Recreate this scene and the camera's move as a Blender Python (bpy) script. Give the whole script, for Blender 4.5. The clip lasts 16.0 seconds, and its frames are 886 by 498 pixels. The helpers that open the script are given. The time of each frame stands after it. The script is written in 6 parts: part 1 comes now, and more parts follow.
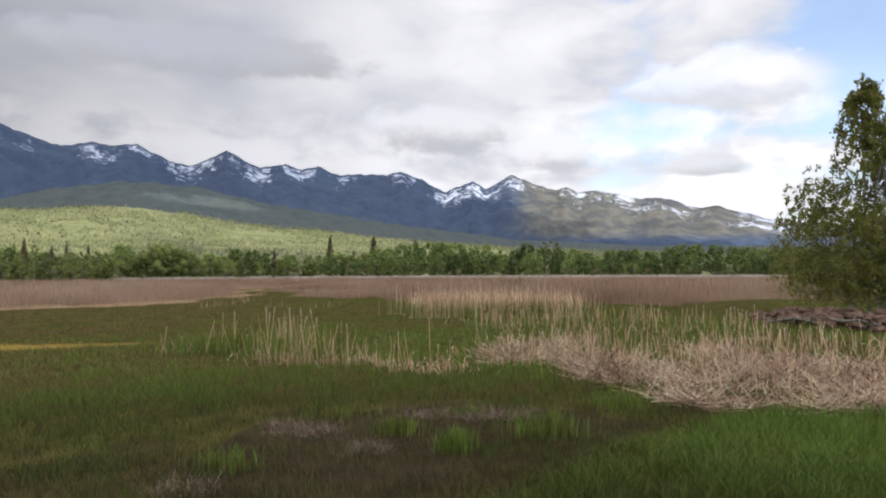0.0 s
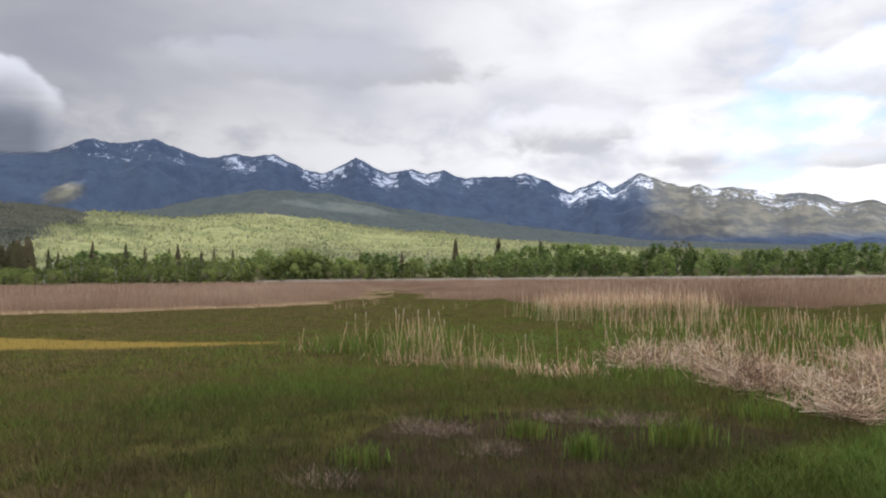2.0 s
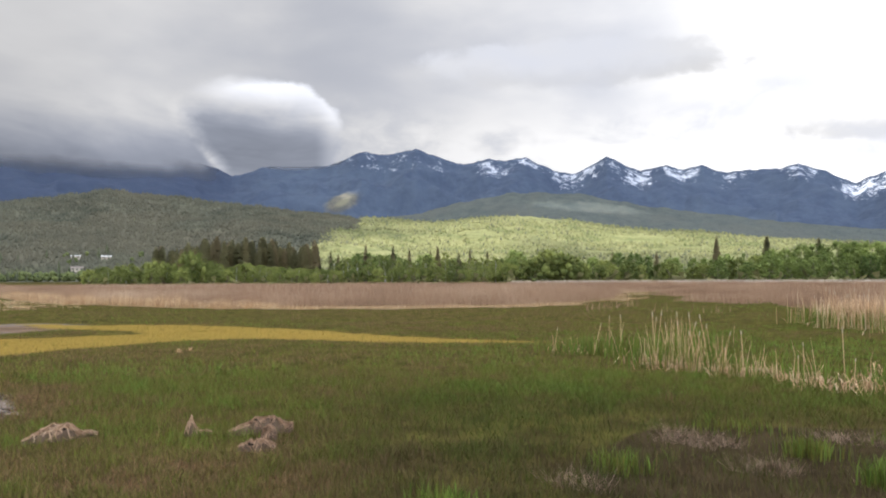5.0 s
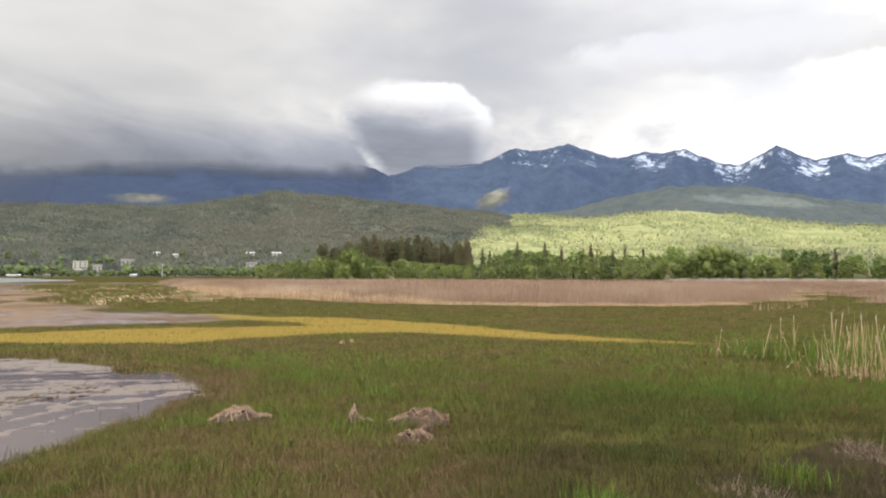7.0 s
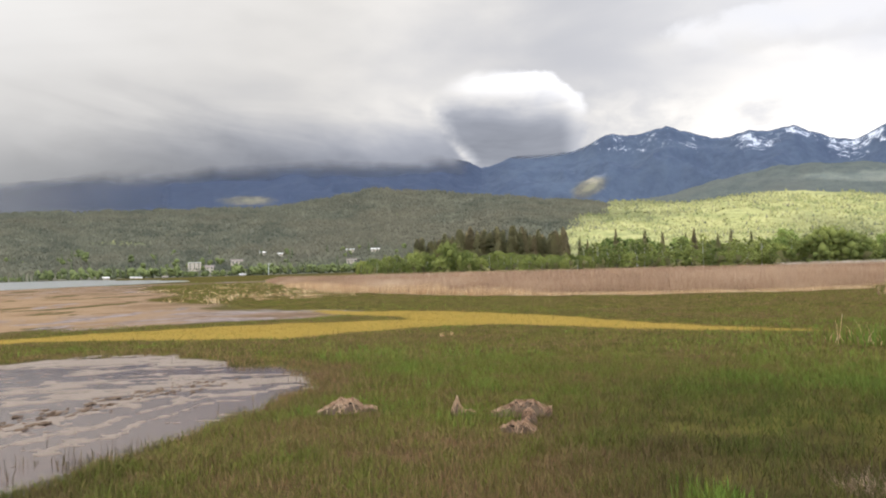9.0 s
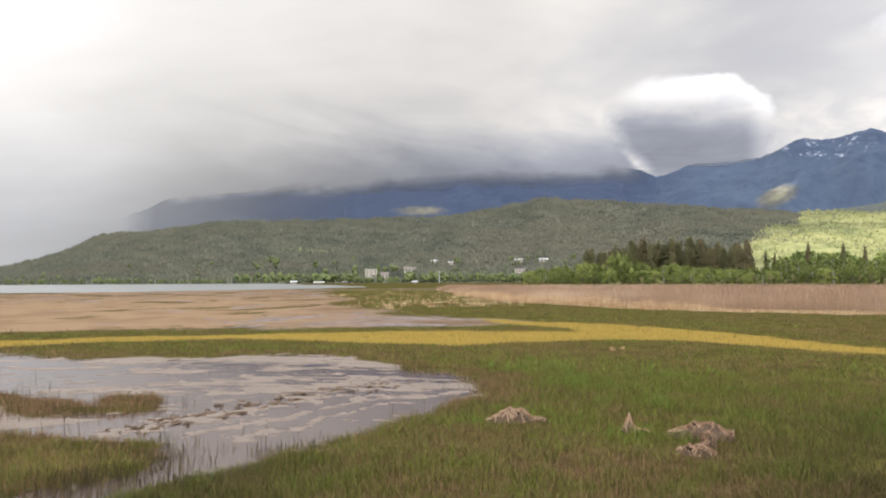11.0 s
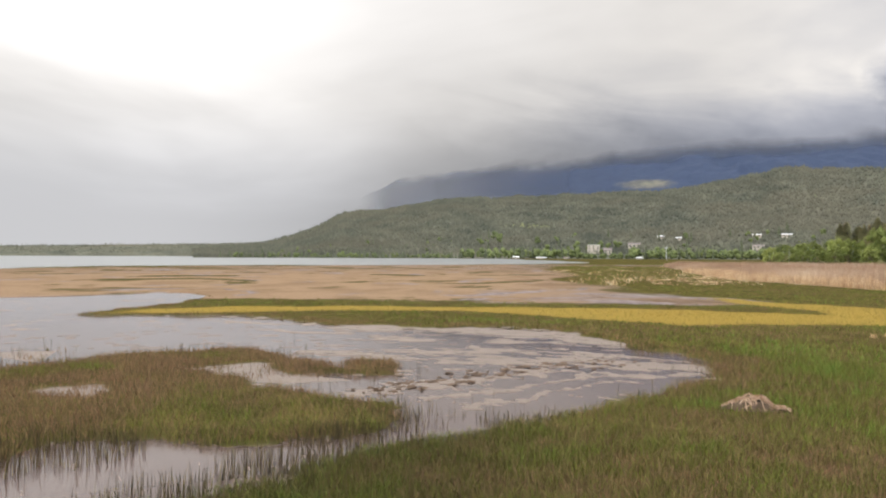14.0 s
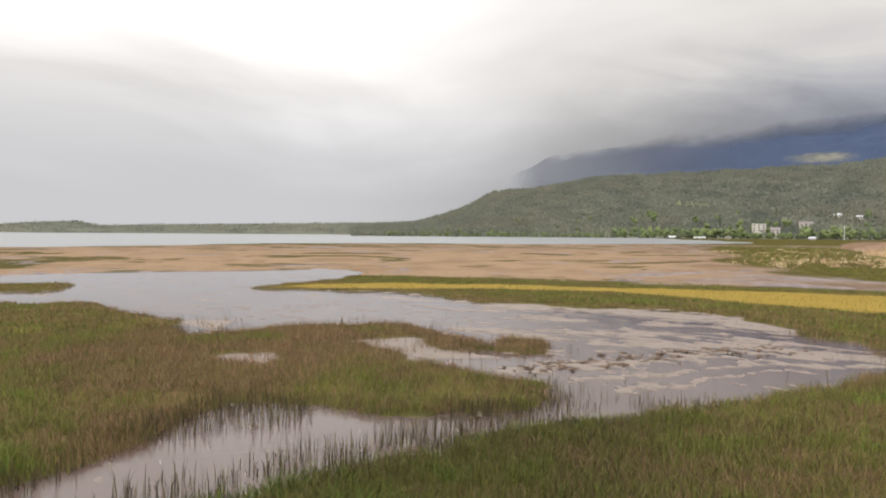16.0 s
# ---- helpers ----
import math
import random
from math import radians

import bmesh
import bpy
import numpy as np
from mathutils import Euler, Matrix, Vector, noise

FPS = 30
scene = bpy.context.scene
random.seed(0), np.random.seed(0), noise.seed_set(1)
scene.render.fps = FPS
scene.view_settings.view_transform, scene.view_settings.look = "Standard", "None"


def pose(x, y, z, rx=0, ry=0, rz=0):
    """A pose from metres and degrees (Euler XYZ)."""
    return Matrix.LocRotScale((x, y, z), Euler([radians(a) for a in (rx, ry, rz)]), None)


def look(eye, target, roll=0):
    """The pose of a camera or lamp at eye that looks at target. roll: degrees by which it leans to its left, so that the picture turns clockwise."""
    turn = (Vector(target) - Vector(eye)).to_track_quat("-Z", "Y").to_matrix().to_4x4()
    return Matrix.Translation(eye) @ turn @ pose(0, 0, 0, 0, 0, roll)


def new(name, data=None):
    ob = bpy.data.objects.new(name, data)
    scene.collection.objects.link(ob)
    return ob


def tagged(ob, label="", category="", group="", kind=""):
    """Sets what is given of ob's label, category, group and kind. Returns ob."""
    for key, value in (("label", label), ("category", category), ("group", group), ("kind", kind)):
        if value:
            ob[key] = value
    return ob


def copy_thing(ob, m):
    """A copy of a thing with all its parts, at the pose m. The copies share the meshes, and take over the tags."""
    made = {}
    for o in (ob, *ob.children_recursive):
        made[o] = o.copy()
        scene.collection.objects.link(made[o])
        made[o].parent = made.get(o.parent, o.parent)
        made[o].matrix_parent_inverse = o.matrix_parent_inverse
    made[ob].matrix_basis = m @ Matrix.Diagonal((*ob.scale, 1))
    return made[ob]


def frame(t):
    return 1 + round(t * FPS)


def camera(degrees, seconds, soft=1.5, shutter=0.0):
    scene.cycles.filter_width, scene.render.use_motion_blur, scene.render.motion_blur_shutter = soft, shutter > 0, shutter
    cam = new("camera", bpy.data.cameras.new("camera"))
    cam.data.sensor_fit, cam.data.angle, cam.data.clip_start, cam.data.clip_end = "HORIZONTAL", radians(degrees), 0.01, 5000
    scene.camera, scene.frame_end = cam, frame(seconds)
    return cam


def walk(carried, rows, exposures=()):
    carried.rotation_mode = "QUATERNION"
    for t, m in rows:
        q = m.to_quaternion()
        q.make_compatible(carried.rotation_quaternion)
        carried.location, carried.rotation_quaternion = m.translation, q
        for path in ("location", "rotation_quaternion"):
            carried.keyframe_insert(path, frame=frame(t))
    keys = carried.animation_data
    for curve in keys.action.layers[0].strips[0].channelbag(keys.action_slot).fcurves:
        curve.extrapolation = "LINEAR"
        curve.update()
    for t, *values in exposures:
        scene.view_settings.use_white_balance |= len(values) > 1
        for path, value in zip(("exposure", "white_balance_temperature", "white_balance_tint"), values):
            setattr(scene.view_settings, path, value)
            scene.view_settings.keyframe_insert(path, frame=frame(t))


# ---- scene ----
# seconds, stops, kelvin, tint: the camera opens up and warms as it turns from the bright east
EXPOSURES = [(0.0, -0.76, 6220, 14), (2.0, -0.66, 6220, 14), (4.0, -0.40, 6300, 13), (6.5, -0.06, 6550, 11), (8.0, 0.02, 6650, 11), (11.0, 0.02, 6750, 12), (16.0, 0.02, 6800, 12)]
EYE = 2.8          # eye height above the marsh, metres
ARM = 0.196        # the camera turns this far in front of its pivot

# seconds, yaw, pitch, roll in degrees
PATH = [
    (0.0, 0.00, 1.87, 0.23),
    (0.5, 2.31, 1.36, 0.36),
    (1.0, 4.84, 1.88, 0.24),
    (1.5, 7.15, 2.15, 0.49),
    (2.0, 10.09, 2.09, 0.51),
    (2.5, 13.33, 2.04, 0.65),
    (3.0, 16.28, 2.20, 0.41),
    (3.5, 20.55, 2.22, 0.32),
    (4.0, 24.59, 2.25, 0.35),
    (6.5, 38.54, 2.13, -0.15),
    (7.0, 42.38, 2.02, -0.15),
    (7.5, 44.43, 1.84, 0.33),
    (8.0, 45.98, 1.42, 1.20),
    (10.5, 59.78, 2.42, 0.25),
    (11.0, 63.70, 2.49, 0.21),
    (11.5, 67.29, 2.52, 0.44),
    (12.0, 70.70, 2.47, 0.43),
    (12.5, 73.04, 2.33, 0.03),
    (13.0, 75.76, 2.11, -0.07),
    (13.5, 78.48, 1.27, -0.00),
    (14.0, 81.50, 0.51, -0.24),
    (14.5, 84.36, -0.05, -0.53),
    (15.0, 87.09, -0.63, -0.77),
    (15.5, 90.56, -1.05, -0.68),
    (16.0, 93.53, -1.26, -0.42),
]


def stand(t, yaw, pitch, roll):
    a = radians(yaw)
    return t, pose(-ARM * math.sin(a), ARM * math.cos(a), EYE, 90 + pitch, roll, yaw)


cam = camera(64.07, 16.0, soft=2.05)
walk(cam, [stand(*row) for row in PATH], EXPOSURES)

# ---- node helpers ----


class Nodes:
    """Small helper to write node networks as expressions."""

    def __init__(self, tree):
        self.tree = tree
        tree.nodes.clear()

    def node(self, kind, operation=""):
        n = self.tree.nodes.new(kind)
        if operation:
            n.operation = operation
        return n

    def put(self, socket, value):
        if isinstance(value, bpy.types.NodeSocket):
            self.tree.links.new(value, socket)
        elif value is not None:
            socket.default_value = value

    def math(self, op, a, b=None, c=None, clamp=False):
        n = self.node("ShaderNodeMath", op)
        n.use_clamp = clamp
        for socket, value in zip(n.inputs, (a, b, c)):
            self.put(socket, value)
        return n.outputs[0]

    def add(self, a, b):
        return self.math("ADD", a, b)

    def sub(self, a, b):
        return self.math("SUBTRACT", a, b)

    def mul(self, a, b):
        return self.math("MULTIPLY", a, b)

    def step(self, value, low, high, to_low=0.0, to_high=1.0):
        """A smooth rise from to_low at low to to_high at high."""
        n = self.node("ShaderNodeMapRange")
        n.interpolation_type = "SMOOTHSTEP"
        self.put(n.inputs[0], value)
        for i, v in enumerate((low, high, to_low, to_high)):
            self.put(n.inputs[i + 1], v)
        return n.outputs[0]

    def mix(self, factor, a, b):
        n = self.node("ShaderNodeMix")
        n.data_type = "RGBA"
        self.put(n.inputs[0], factor)
        for socket, value in ((n.inputs[6], a), (n.inputs[7], b)):
            self.put(socket, (*value, 1) if isinstance(value, tuple) and len(value) == 3 else value)
        return n.outputs[2]

    def lerp(self, factor, a, b):
        n = self.node("ShaderNodeMix")
        n.data_type = "FLOAT"
        for socket, value in zip((n.inputs[0], n.inputs[2], n.inputs[3]), (factor, a, b)):
            self.put(socket, value)
        return n.outputs[0]

    def noise(self, vector, scale, detail=4.0, rough=0.55, warp=0.0):
        n = self.node("ShaderNodeTexNoise")
        for key, value in (("Vector", vector), ("Scale", scale), ("Detail", detail), ("Roughness", rough), ("Distortion", warp)):
            self.put(n.inputs[key], value)
        return n.outputs["Fac"]

    def stretch(self, vector, x, y, z):
        n = self.node("ShaderNodeVectorMath", operation="MULTIPLY")
        self.put(n.inputs[0], vector)
        n.inputs[1].default_value = (x, y, z)
        return n.outputs[0]

    def joined(self, x, y, z):
        n = self.node("ShaderNodeCombineXYZ")
        for socket, value in zip(n.inputs, (x, y, z)):
            self.put(socket, value)
        return n.outputs[0]

    def grey(self, value):
        return self.joined(value, value, value)

    def attribute(self, name):
        n = self.node("ShaderNodeAttribute")
        n.attribute_name = name
        return n.outputs["Fac"]

    def ramp(self, value, *stops):
        n = self.node("ShaderNodeValToRGB")
        self.put(n.inputs[0], value)
        r = n.color_ramp
        while len(r.elements) < len(stops):
            r.elements.new(0.5)
        for e, (at, colour) in zip(r.elements, stops):
            e.position = at
            e.color = (*colour, 1) if isinstance(colour, tuple) else (colour, colour, colour, 1)
        return n.outputs[0]


# ---- world: broken cloud over blue, a bank of cloud on the hills, rain to the west ----
SUN_AZIMUTH, SUN_HEIGHT = -140.0, 38.0     # degrees left of the first view, and up
SUN_WAY = Vector((-math.sin(radians(SUN_AZIMUTH)) * math.cos(radians(SUN_HEIGHT)),
                  math.cos(radians(SUN_AZIMUTH)) * math.cos(radians(SUN_HEIGHT)), math.sin(radians(SUN_HEIGHT))))

world = bpy.data.worlds.new("world")
world.use_nodes = True
scene.world = world
k = Nodes(world.node_tree)
way = k.node("ShaderNodeTexCoord").outputs["Generated"]
split = k.node("ShaderNodeSeparateXYZ")
k.put(split.inputs[0], way)
dx, dy, dz = split.outputs
azimuth = k.mul(k.math("ARCTAN2", k.mul(dx, -1.0), dy), 57.29578)
height = k.mul(k.math("ARCSINE", dz), 57.29578)
sky = k.node("ShaderNodeTexSky")
sky.sky_type, sky.sun_disc = "NISHITA", False
sky.sun_elevation, sky.sun_rotation = radians(SUN_HEIGHT), radians(-SUN_AZIMUTH)
blue = k.node("ShaderNodeVectorMath", operation="SCALE")
k.put(blue.inputs[0], sky.outputs[0])
blue.inputs["Scale"].default_value = 0.42

lift = k.math("MAXIMUM", k.add(dz, 0.17), 0.05)
deck = k.joined(k.math("DIVIDE", dx, lift), k.math("DIVIDE", dy, lift), 0.0)
broad = k.noise(deck, 0.9, 3.0, 0.45, 0.2)
fine = k.noise(deck, 2.2, 3.5, 0.42, 0.1)
puffs = k.noise(k.joined(k.mul(azimuth, 0.11), k.mul(height, 0.26), 3.7), 1.0, 5.0, 0.52, 0.3)
curls = k.noise(k.joined(k.mul(azimuth, 0.34), k.mul(height, 0.50), 5.2), 1.0, 6.0, 0.55, 0.3)
soft = k.noise(k.joined(k.mul(azimuth, 0.03), k.mul(height, 0.09), 8.1), 1.0, 4.0, 0.5, 0.8)

# cover: closed to the west, torn open to the east
west = k.step(azimuth, -16.0, 2.0)
cover = k.add(k.mul(fine, 0.45), k.add(k.mul(puffs, 0.45), k.mul(curls, 0.2)))
rift = k.mul(k.sub(1.0, k.step(azimuth, -33.0, -23.0)), k.step(height, 8.0, 14.0))
slot = k.mul(k.sub(1.0, k.step(k.math("ABSOLUTE", k.add(azimuth, 15.0)), 4.0, 10.0)), k.sub(1.0, k.step(k.math("ABSOLUTE", k.sub(height, 11.6)), 0.6, 2.6)))
cover = k.add(k.add(cover, k.mul(west, 0.5)), k.sub(0.05, k.add(k.mul(rift, 0.30), k.mul(slot, 0.14))))
cover = k.step(cover, 0.42, 0.62, 0.22, 1.0)
# brightness of the cloud
low_band = k.sub(1.0, k.step(k.add(height, k.mul(k.sub(puffs, 0.5), 6.0)), 9.5, 15.0))
body = k.add(k.mul(broad, 0.6), k.add(k.mul(fine, 0.25), k.mul(puffs, 0.15)))
grey_deck = k.step(body, 0.36, 0.63, 0.61, 0.92)
bright_low = k.step(k.add(k.mul(puffs, 0.6), k.mul(curls, 0.4)), 0.34, 0.58, 0.66, 0.95)
east_light = k.mul(k.sub(1.0, k.step(azimuth, -12.0, 12.0)), k.step(puffs, 0.3, 0.6, 0.04, 0.18))
shine = k.add(k.lerp(k.mul(low_band, 0.85), grey_deck, bright_low), east_light)
# the western sky: a pale curtain of rain under a white glare
glare = k.step(k.add(height, k.mul(k.sub(soft, 0.5), 14.0)), 3.0, 24.0, 0.46, 1.08)
far_west = k.step(k.add(azimuth, k.mul(k.sub(soft, 0.5), 26.0)), 52.0, 90.0)
glare = k.mul(glare, k.step(azimuth, 84.0, 106.0, 1.0, 1.32))
shine = k.lerp(far_west, shine, glare)
# the bank that lies on the mountains: its top climbs westward from the saddle
bank_top = k.add(k.math("MINIMUM", k.add(k.sub(azimuth, 47.0), 8.5), 13.2), k.mul(k.math("MAXIMUM", k.sub(azimuth, 62.0), 0.0), -0.05))
rise = k.add(k.sub(height, bank_top), k.add(k.mul(k.sub(puffs, 0.5), 2.2), k.mul(k.sub(curls, 0.5), 1.4)))
bank = k.mul(k.step(azimuth, 45.0, 47.4), k.sub(1.0, k.step(rise, -1.2, k.step(azimuth, 48.0, 66.0, 0.5, 3.2))))
bank = k.mul(bank, k.sub(1.0, k.step(azimuth, 68.0, 96.0)))
slant = k.sub(height, k.mul(k.sub(azimuth, 47.0), 0.13))
layers = k.noise(k.joined(k.mul(azimuth, 0.085), k.mul(slant, 0.34), 1.3), 1.0, 5.0, 0.5, 0.4)
bank_shine = k.step(k.add(height, k.add(k.mul(k.sub(soft, 0.5), 4.0), k.mul(k.sub(curls, 0.5), 1.2))), 7.4, 13.2, 0.34, 0.75)
bank_shine = k.add(bank_shine, k.mul(k.sub(layers, 0.5), k.step(height, 7.6, 11.0, 0.20, 0.62)))
shine = k.lerp(k.mul(bank, 0.94), shine, bank_shine)
# the torn eastern rim of the bank shines against the tall cloud
rim = k.mul(k.sub(1.0, k.step(k.math("ABSOLUTE", k.add(rise, 0.2)), 0.05, 0.75)), k.mul(k.step(azimuth, 44.9, 46.0), k.mul(k.sub(1.0, k.step(azimuth, 48.0, 52.0)), k.sub(1.0, k.step(height, 9.4, 11.6)))))
shine = k.lerp(k.mul(rim, 0.5), shine, k.step(curls, 0.35, 0.6, 0.62, 1.12))
# thick cloud is a little blue
tone = k.mix(k.step(shine, 0.30, 0.90), (0.86, 0.94, 1.13), (1.0, 1.0, 0.99))
tone = k.mix(far_west, tone, k.mix(k.step(height, 4.0, 13.0), (0.945, 0.985, 1.045), (0.985, 0.995, 1.0)))
# the eastern sky is nearer the sun's light
shine = k.mul(shine, k.step(azimuth, -4.0, 46.0, 1.66, 1.0))
# one tall cloud: a white dome round a dark body
wisps = k.add(k.mul(k.sub(puffs, 0.5), 0.35), k.mul(k.sub(curls, 0.5), 0.38))
middle = k.step(height, 7.2, 13.0, 43.6, 44.4)
half = k.step(height, 7.2, 13.4, 4.7, 6.1)
ox = k.math("DIVIDE", k.sub(azimuth, middle), half)
oy = k.math("DIVIDE", k.sub(height, 11.4), k.step(height, 10.9, 11.9, 6.5, 4.0))
ring = k.add(k.math("POWER", k.add(k.mul(ox, ox), k.mul(oy, oy)), 0.5), k.mul(wisps, 0.8))
puff = k.sub(1.0, k.step(ring, k.step(azimuth, 42.0, 49.0, 0.92, 0.74), k.step(azimuth, 42.0, 49.0, 1.04, 1.20)))
dome = k.add(k.sub(k.sub(height, 12.5), k.mul(k.sub(azimuth, 44.0), 0.10)), k.mul(wisps, 2.6))
shelf = k.noise(k.joined(k.mul(azimuth, 0.10), k.mul(k.sub(height, k.mul(k.math("ABSOLUTE", k.sub(azimuth, 44.0)), 0.10)), 0.55), 6.3), 1.0, 4.0, 0.5, 0.3)
puff_shine = k.add(k.step(dome, -1.8, 2.9, 0.36, 1.30), k.mul(k.sub(shelf, 0.5), 0.42))
puff_shine = k.add(puff_shine, k.mul(k.sub(1.0, k.step(azimuth, 38.8, 40.6)), 0.25))
shine = k.lerp(puff, shine, puff_shine)
cover = k.math("MAXIMUM", cover, puff)
tone = k.mix(k.mul(puff, k.sub(1.0, k.step(puff_shine, 0.3, 0.9))), tone, (0.87, 0.95, 1.13))
# single clouds in the eastern sky: azimuth, height, half-width, half-height, brightness of foot and top
for at, up, wide, tall, foot, crown in ((0.4, 11.6, 5.9, 2.1, 0.98, 1.50), (-9.0, 9.6, 3.9, 1.6, 1.08, 1.62), (-20.5, 8.0, 3.2, 1.0, 1.05, 1.4), (-22.5, 14.0, 8.0, 2.5, 1.25, 1.75), (19.0, 16.6, 15.0, 1.9, 0.86, 0.96)):
    far = k.math("DIVIDE", k.sub(azimuth, at), wide)
    over = k.math("DIVIDE", k.sub(height, up), tall)
    reach = k.add(k.math("POWER", k.add(k.mul(far, far), k.mul(over, over)), 0.5), k.add(k.mul(k.sub(puffs, 0.5), 1.1), k.mul(k.sub(curls, 0.5), 0.9)))
    mass = k.mul(k.sub(1.0, k.step(reach, 0.66, 1.06)), 0.92)
    shine = k.lerp(mass, shine, k.step(k.add(over, k.mul(k.sub(curls, 0.5), 1.6)), -0.8, 0.25, foot, crown))
    cover = k.math("MAXIMUM", cover, mass)
# the rain curtain dims the sky beside the glare
shine = k.mul(shine, k.sub(1.0, k.mul(0.13, k.mul(k.step(azimuth, 52.0, 62.0), k.sub(1.0, k.step(azimuth, 80.0, 94.0))))))
# cloud is thinner and brighter towards the zenith
shine = k.mul(shine, k.step(height, 24.0, 65.0, 1.0, 2.3))
clouds = k.node("ShaderNodeVectorMath", operation="SCALE")
k.put(clouds.inputs[0], tone)
k.put(clouds.inputs["Scale"], shine)
colour = k.mix(cover, blue.outputs[0], clouds.outputs[0])
back = k.node("ShaderNodeBackground")
k.put(back.inputs["Color"], colour)
back.inputs["Strength"].default_value = 1.0
out = k.node("ShaderNodeOutputWorld")
k.put(out.inputs[0], back.outputs[0])

sun = new("sun", bpy.data.lights.new("sun", "SUN"))
sun.data.energy, sun.data.angle, sun.data.color = 4.6, radians(0.53), (1.0, 0.95, 0.84)
sun.matrix_world = look(SUN_WAY * 100, (0, 0, 0))

WATER = -0.07      # level of the marsh pool

# ---- materials ----


def material(name, build, rough=0.85, bump=None, spec=0.06, thin=0.0):
    """build(nodes, place) gives the colour socket or an rgb tuple."""
    m = bpy.data.materials.new(name)
    m.use_nodes = True
    n = Nodes(m.node_tree)
    place = n.node("ShaderNodeNewGeometry").outputs["Position"]
    shader = n.node("ShaderNodeBsdfPrincipled")
    colour = build(n, place)
    n.put(shader.inputs["Base Color"], (*colour, 1) if isinstance(colour, tuple) else colour)
    n.put(shader.inputs["Roughness"], rough)
    shader.inputs["Specular IOR Level"].default_value = spec
    if bump:
        scale, strength, depth = bump
        b = n.node("ShaderNodeBump")
        b.inputs["Strength"].default_value, b.inputs["Distance"].default_value = strength, depth
        n.put(b.inputs["Height"], n.noise(place, scale, 6.0, 0.6))
        n.put(shader.inputs["Normal"], b.outputs[0])
    surface = shader.outputs[0]
    if thin:
        # light comes through the leaf
        t = n.node("ShaderNodeBsdfTranslucent")
        n.put(t.inputs["Color"], colour)
        x = n.node("ShaderNodeMixShader")
        x.inputs[0].default_value = thin
        n.put(x.inputs[1], surface)
        n.put(x.inputs[2], t.outputs[0])
        surface = x.outputs[0]
    o = n.node("ShaderNodeOutputMaterial")
    n.put(o.inputs[0], surface)
    m["shader"] = shader.name
    return m


def island(n):
    return n.node("ShaderNodeNewGeometry").outputs["Random Per Island"]


def each(n):
    return n.node("ShaderNodeObjectInfo").outputs["Random"]


def ground_colour(n, place):
    """Wet peat under grass, tan flats of dead sedge, yellow mats and grey silt, by the zone attributes."""
    wide = n.noise(place, 0.12, 5.0, 0.6)
    mid = n.noise(place, 0.9, 6.0, 0.62)
    grain = n.noise(place, 9.0, 5.0, 0.7)
    streak = n.noise(place, 0.16, 6.0, 0.62, 0.5)
    c = n.mix(n.step(mid, 0.35, 0.68), (0.045, 0.040, 0.014), (0.098, 0.088, 0.024))
    c = n.mix(n.mul(n.step(wide, 0.45, 0.62), 0.6), c, (0.082, 0.060, 0.026))
    edge = n.add(n.mul(n.sub(mid, 0.5), 0.7), n.mul(n.sub(streak, 0.5), 0.9))
    drift = n.mul(n.sub(n.noise(place, 0.05, 5.0, 0.6), 0.5), 2.2)

    def zone(name, by=edge):
        return n.step(n.add(n.attribute(name), by), 0.40, 0.60)

    tan = n.mix(n.step(grain, 0.3, 0.7), (0.198, 0.134, 0.082), (0.275, 0.190, 0.120))
    tan = n.mix(n.mul(n.attribute("damp"), n.step(mid, 0.30, 0.55, 0.55, 1.0)), tan, n.mix(n.step(streak, 0.42, 0.60), (0.175, 0.128, 0.098), (0.105, 0.072, 0.048)))
    tan = n.mix(n.mul(n.step(streak, 0.46, 0.62), 0.38), tan, (0.120, 0.078, 0.046))
    tan = n.mix(n.step(n.noise(place, 0.06, 6.0, 0.65, 0.6), 0.535, 0.60), tan, (0.070, 0.060, 0.024))
    tan = n.mix(n.step(n.noise(n.stretch(place, 1.0, 1.0, 0.0), 0.085, 7.0, 0.66, 0.8), n.lerp(n.attribute("wet"), 0.575, 0.47), n.lerp(n.attribute("wet"), 0.64, 0.56)), tan, n.mix(n.step(mid, 0.4, 0.6), (0.215, 0.182, 0.170), (0.150, 0.120, 0.110)))
    c = n.mix(zone("tan", drift), c, tan)
    yellow = n.mix(n.step(grain, 0.3, 0.7), (0.185, 0.130, 0.034), (0.30, 0.208, 0.052))
    c = n.mix(n.step(n.add(n.attribute("yellow"), n.mul(edge, 0.8)), 0.25, 0.65), c, yellow)
    peat = n.mix(n.step(mid, 0.3, 0.7), (0.028, 0.021, 0.012), (0.056, 0.042, 0.023))
    c = n.mix(zone("peat"), c, peat)
    dry = n.step(n.add(n.attribute("bar"), n.mul(n.sub(n.noise(n.stretch(place, 2.6, 0.8, 1.0), 1.0, 6.0, 0.65, 0.5), 0.5), 0.8)), 0.30, 0.75)
    silt = n.mix(n.step(mid, 0.35, 0.65), (0.092, 0.070, 0.058), (0.145, 0.110, 0.090))
    silt = n.mix(dry, silt, n.mix(grain, (0.140, 0.110, 0.088), (0.230, 0.184, 0.148)))
    c = n.mix(n.step(n.attribute("silt"), 0.35, 0.65), c, silt)
    return c


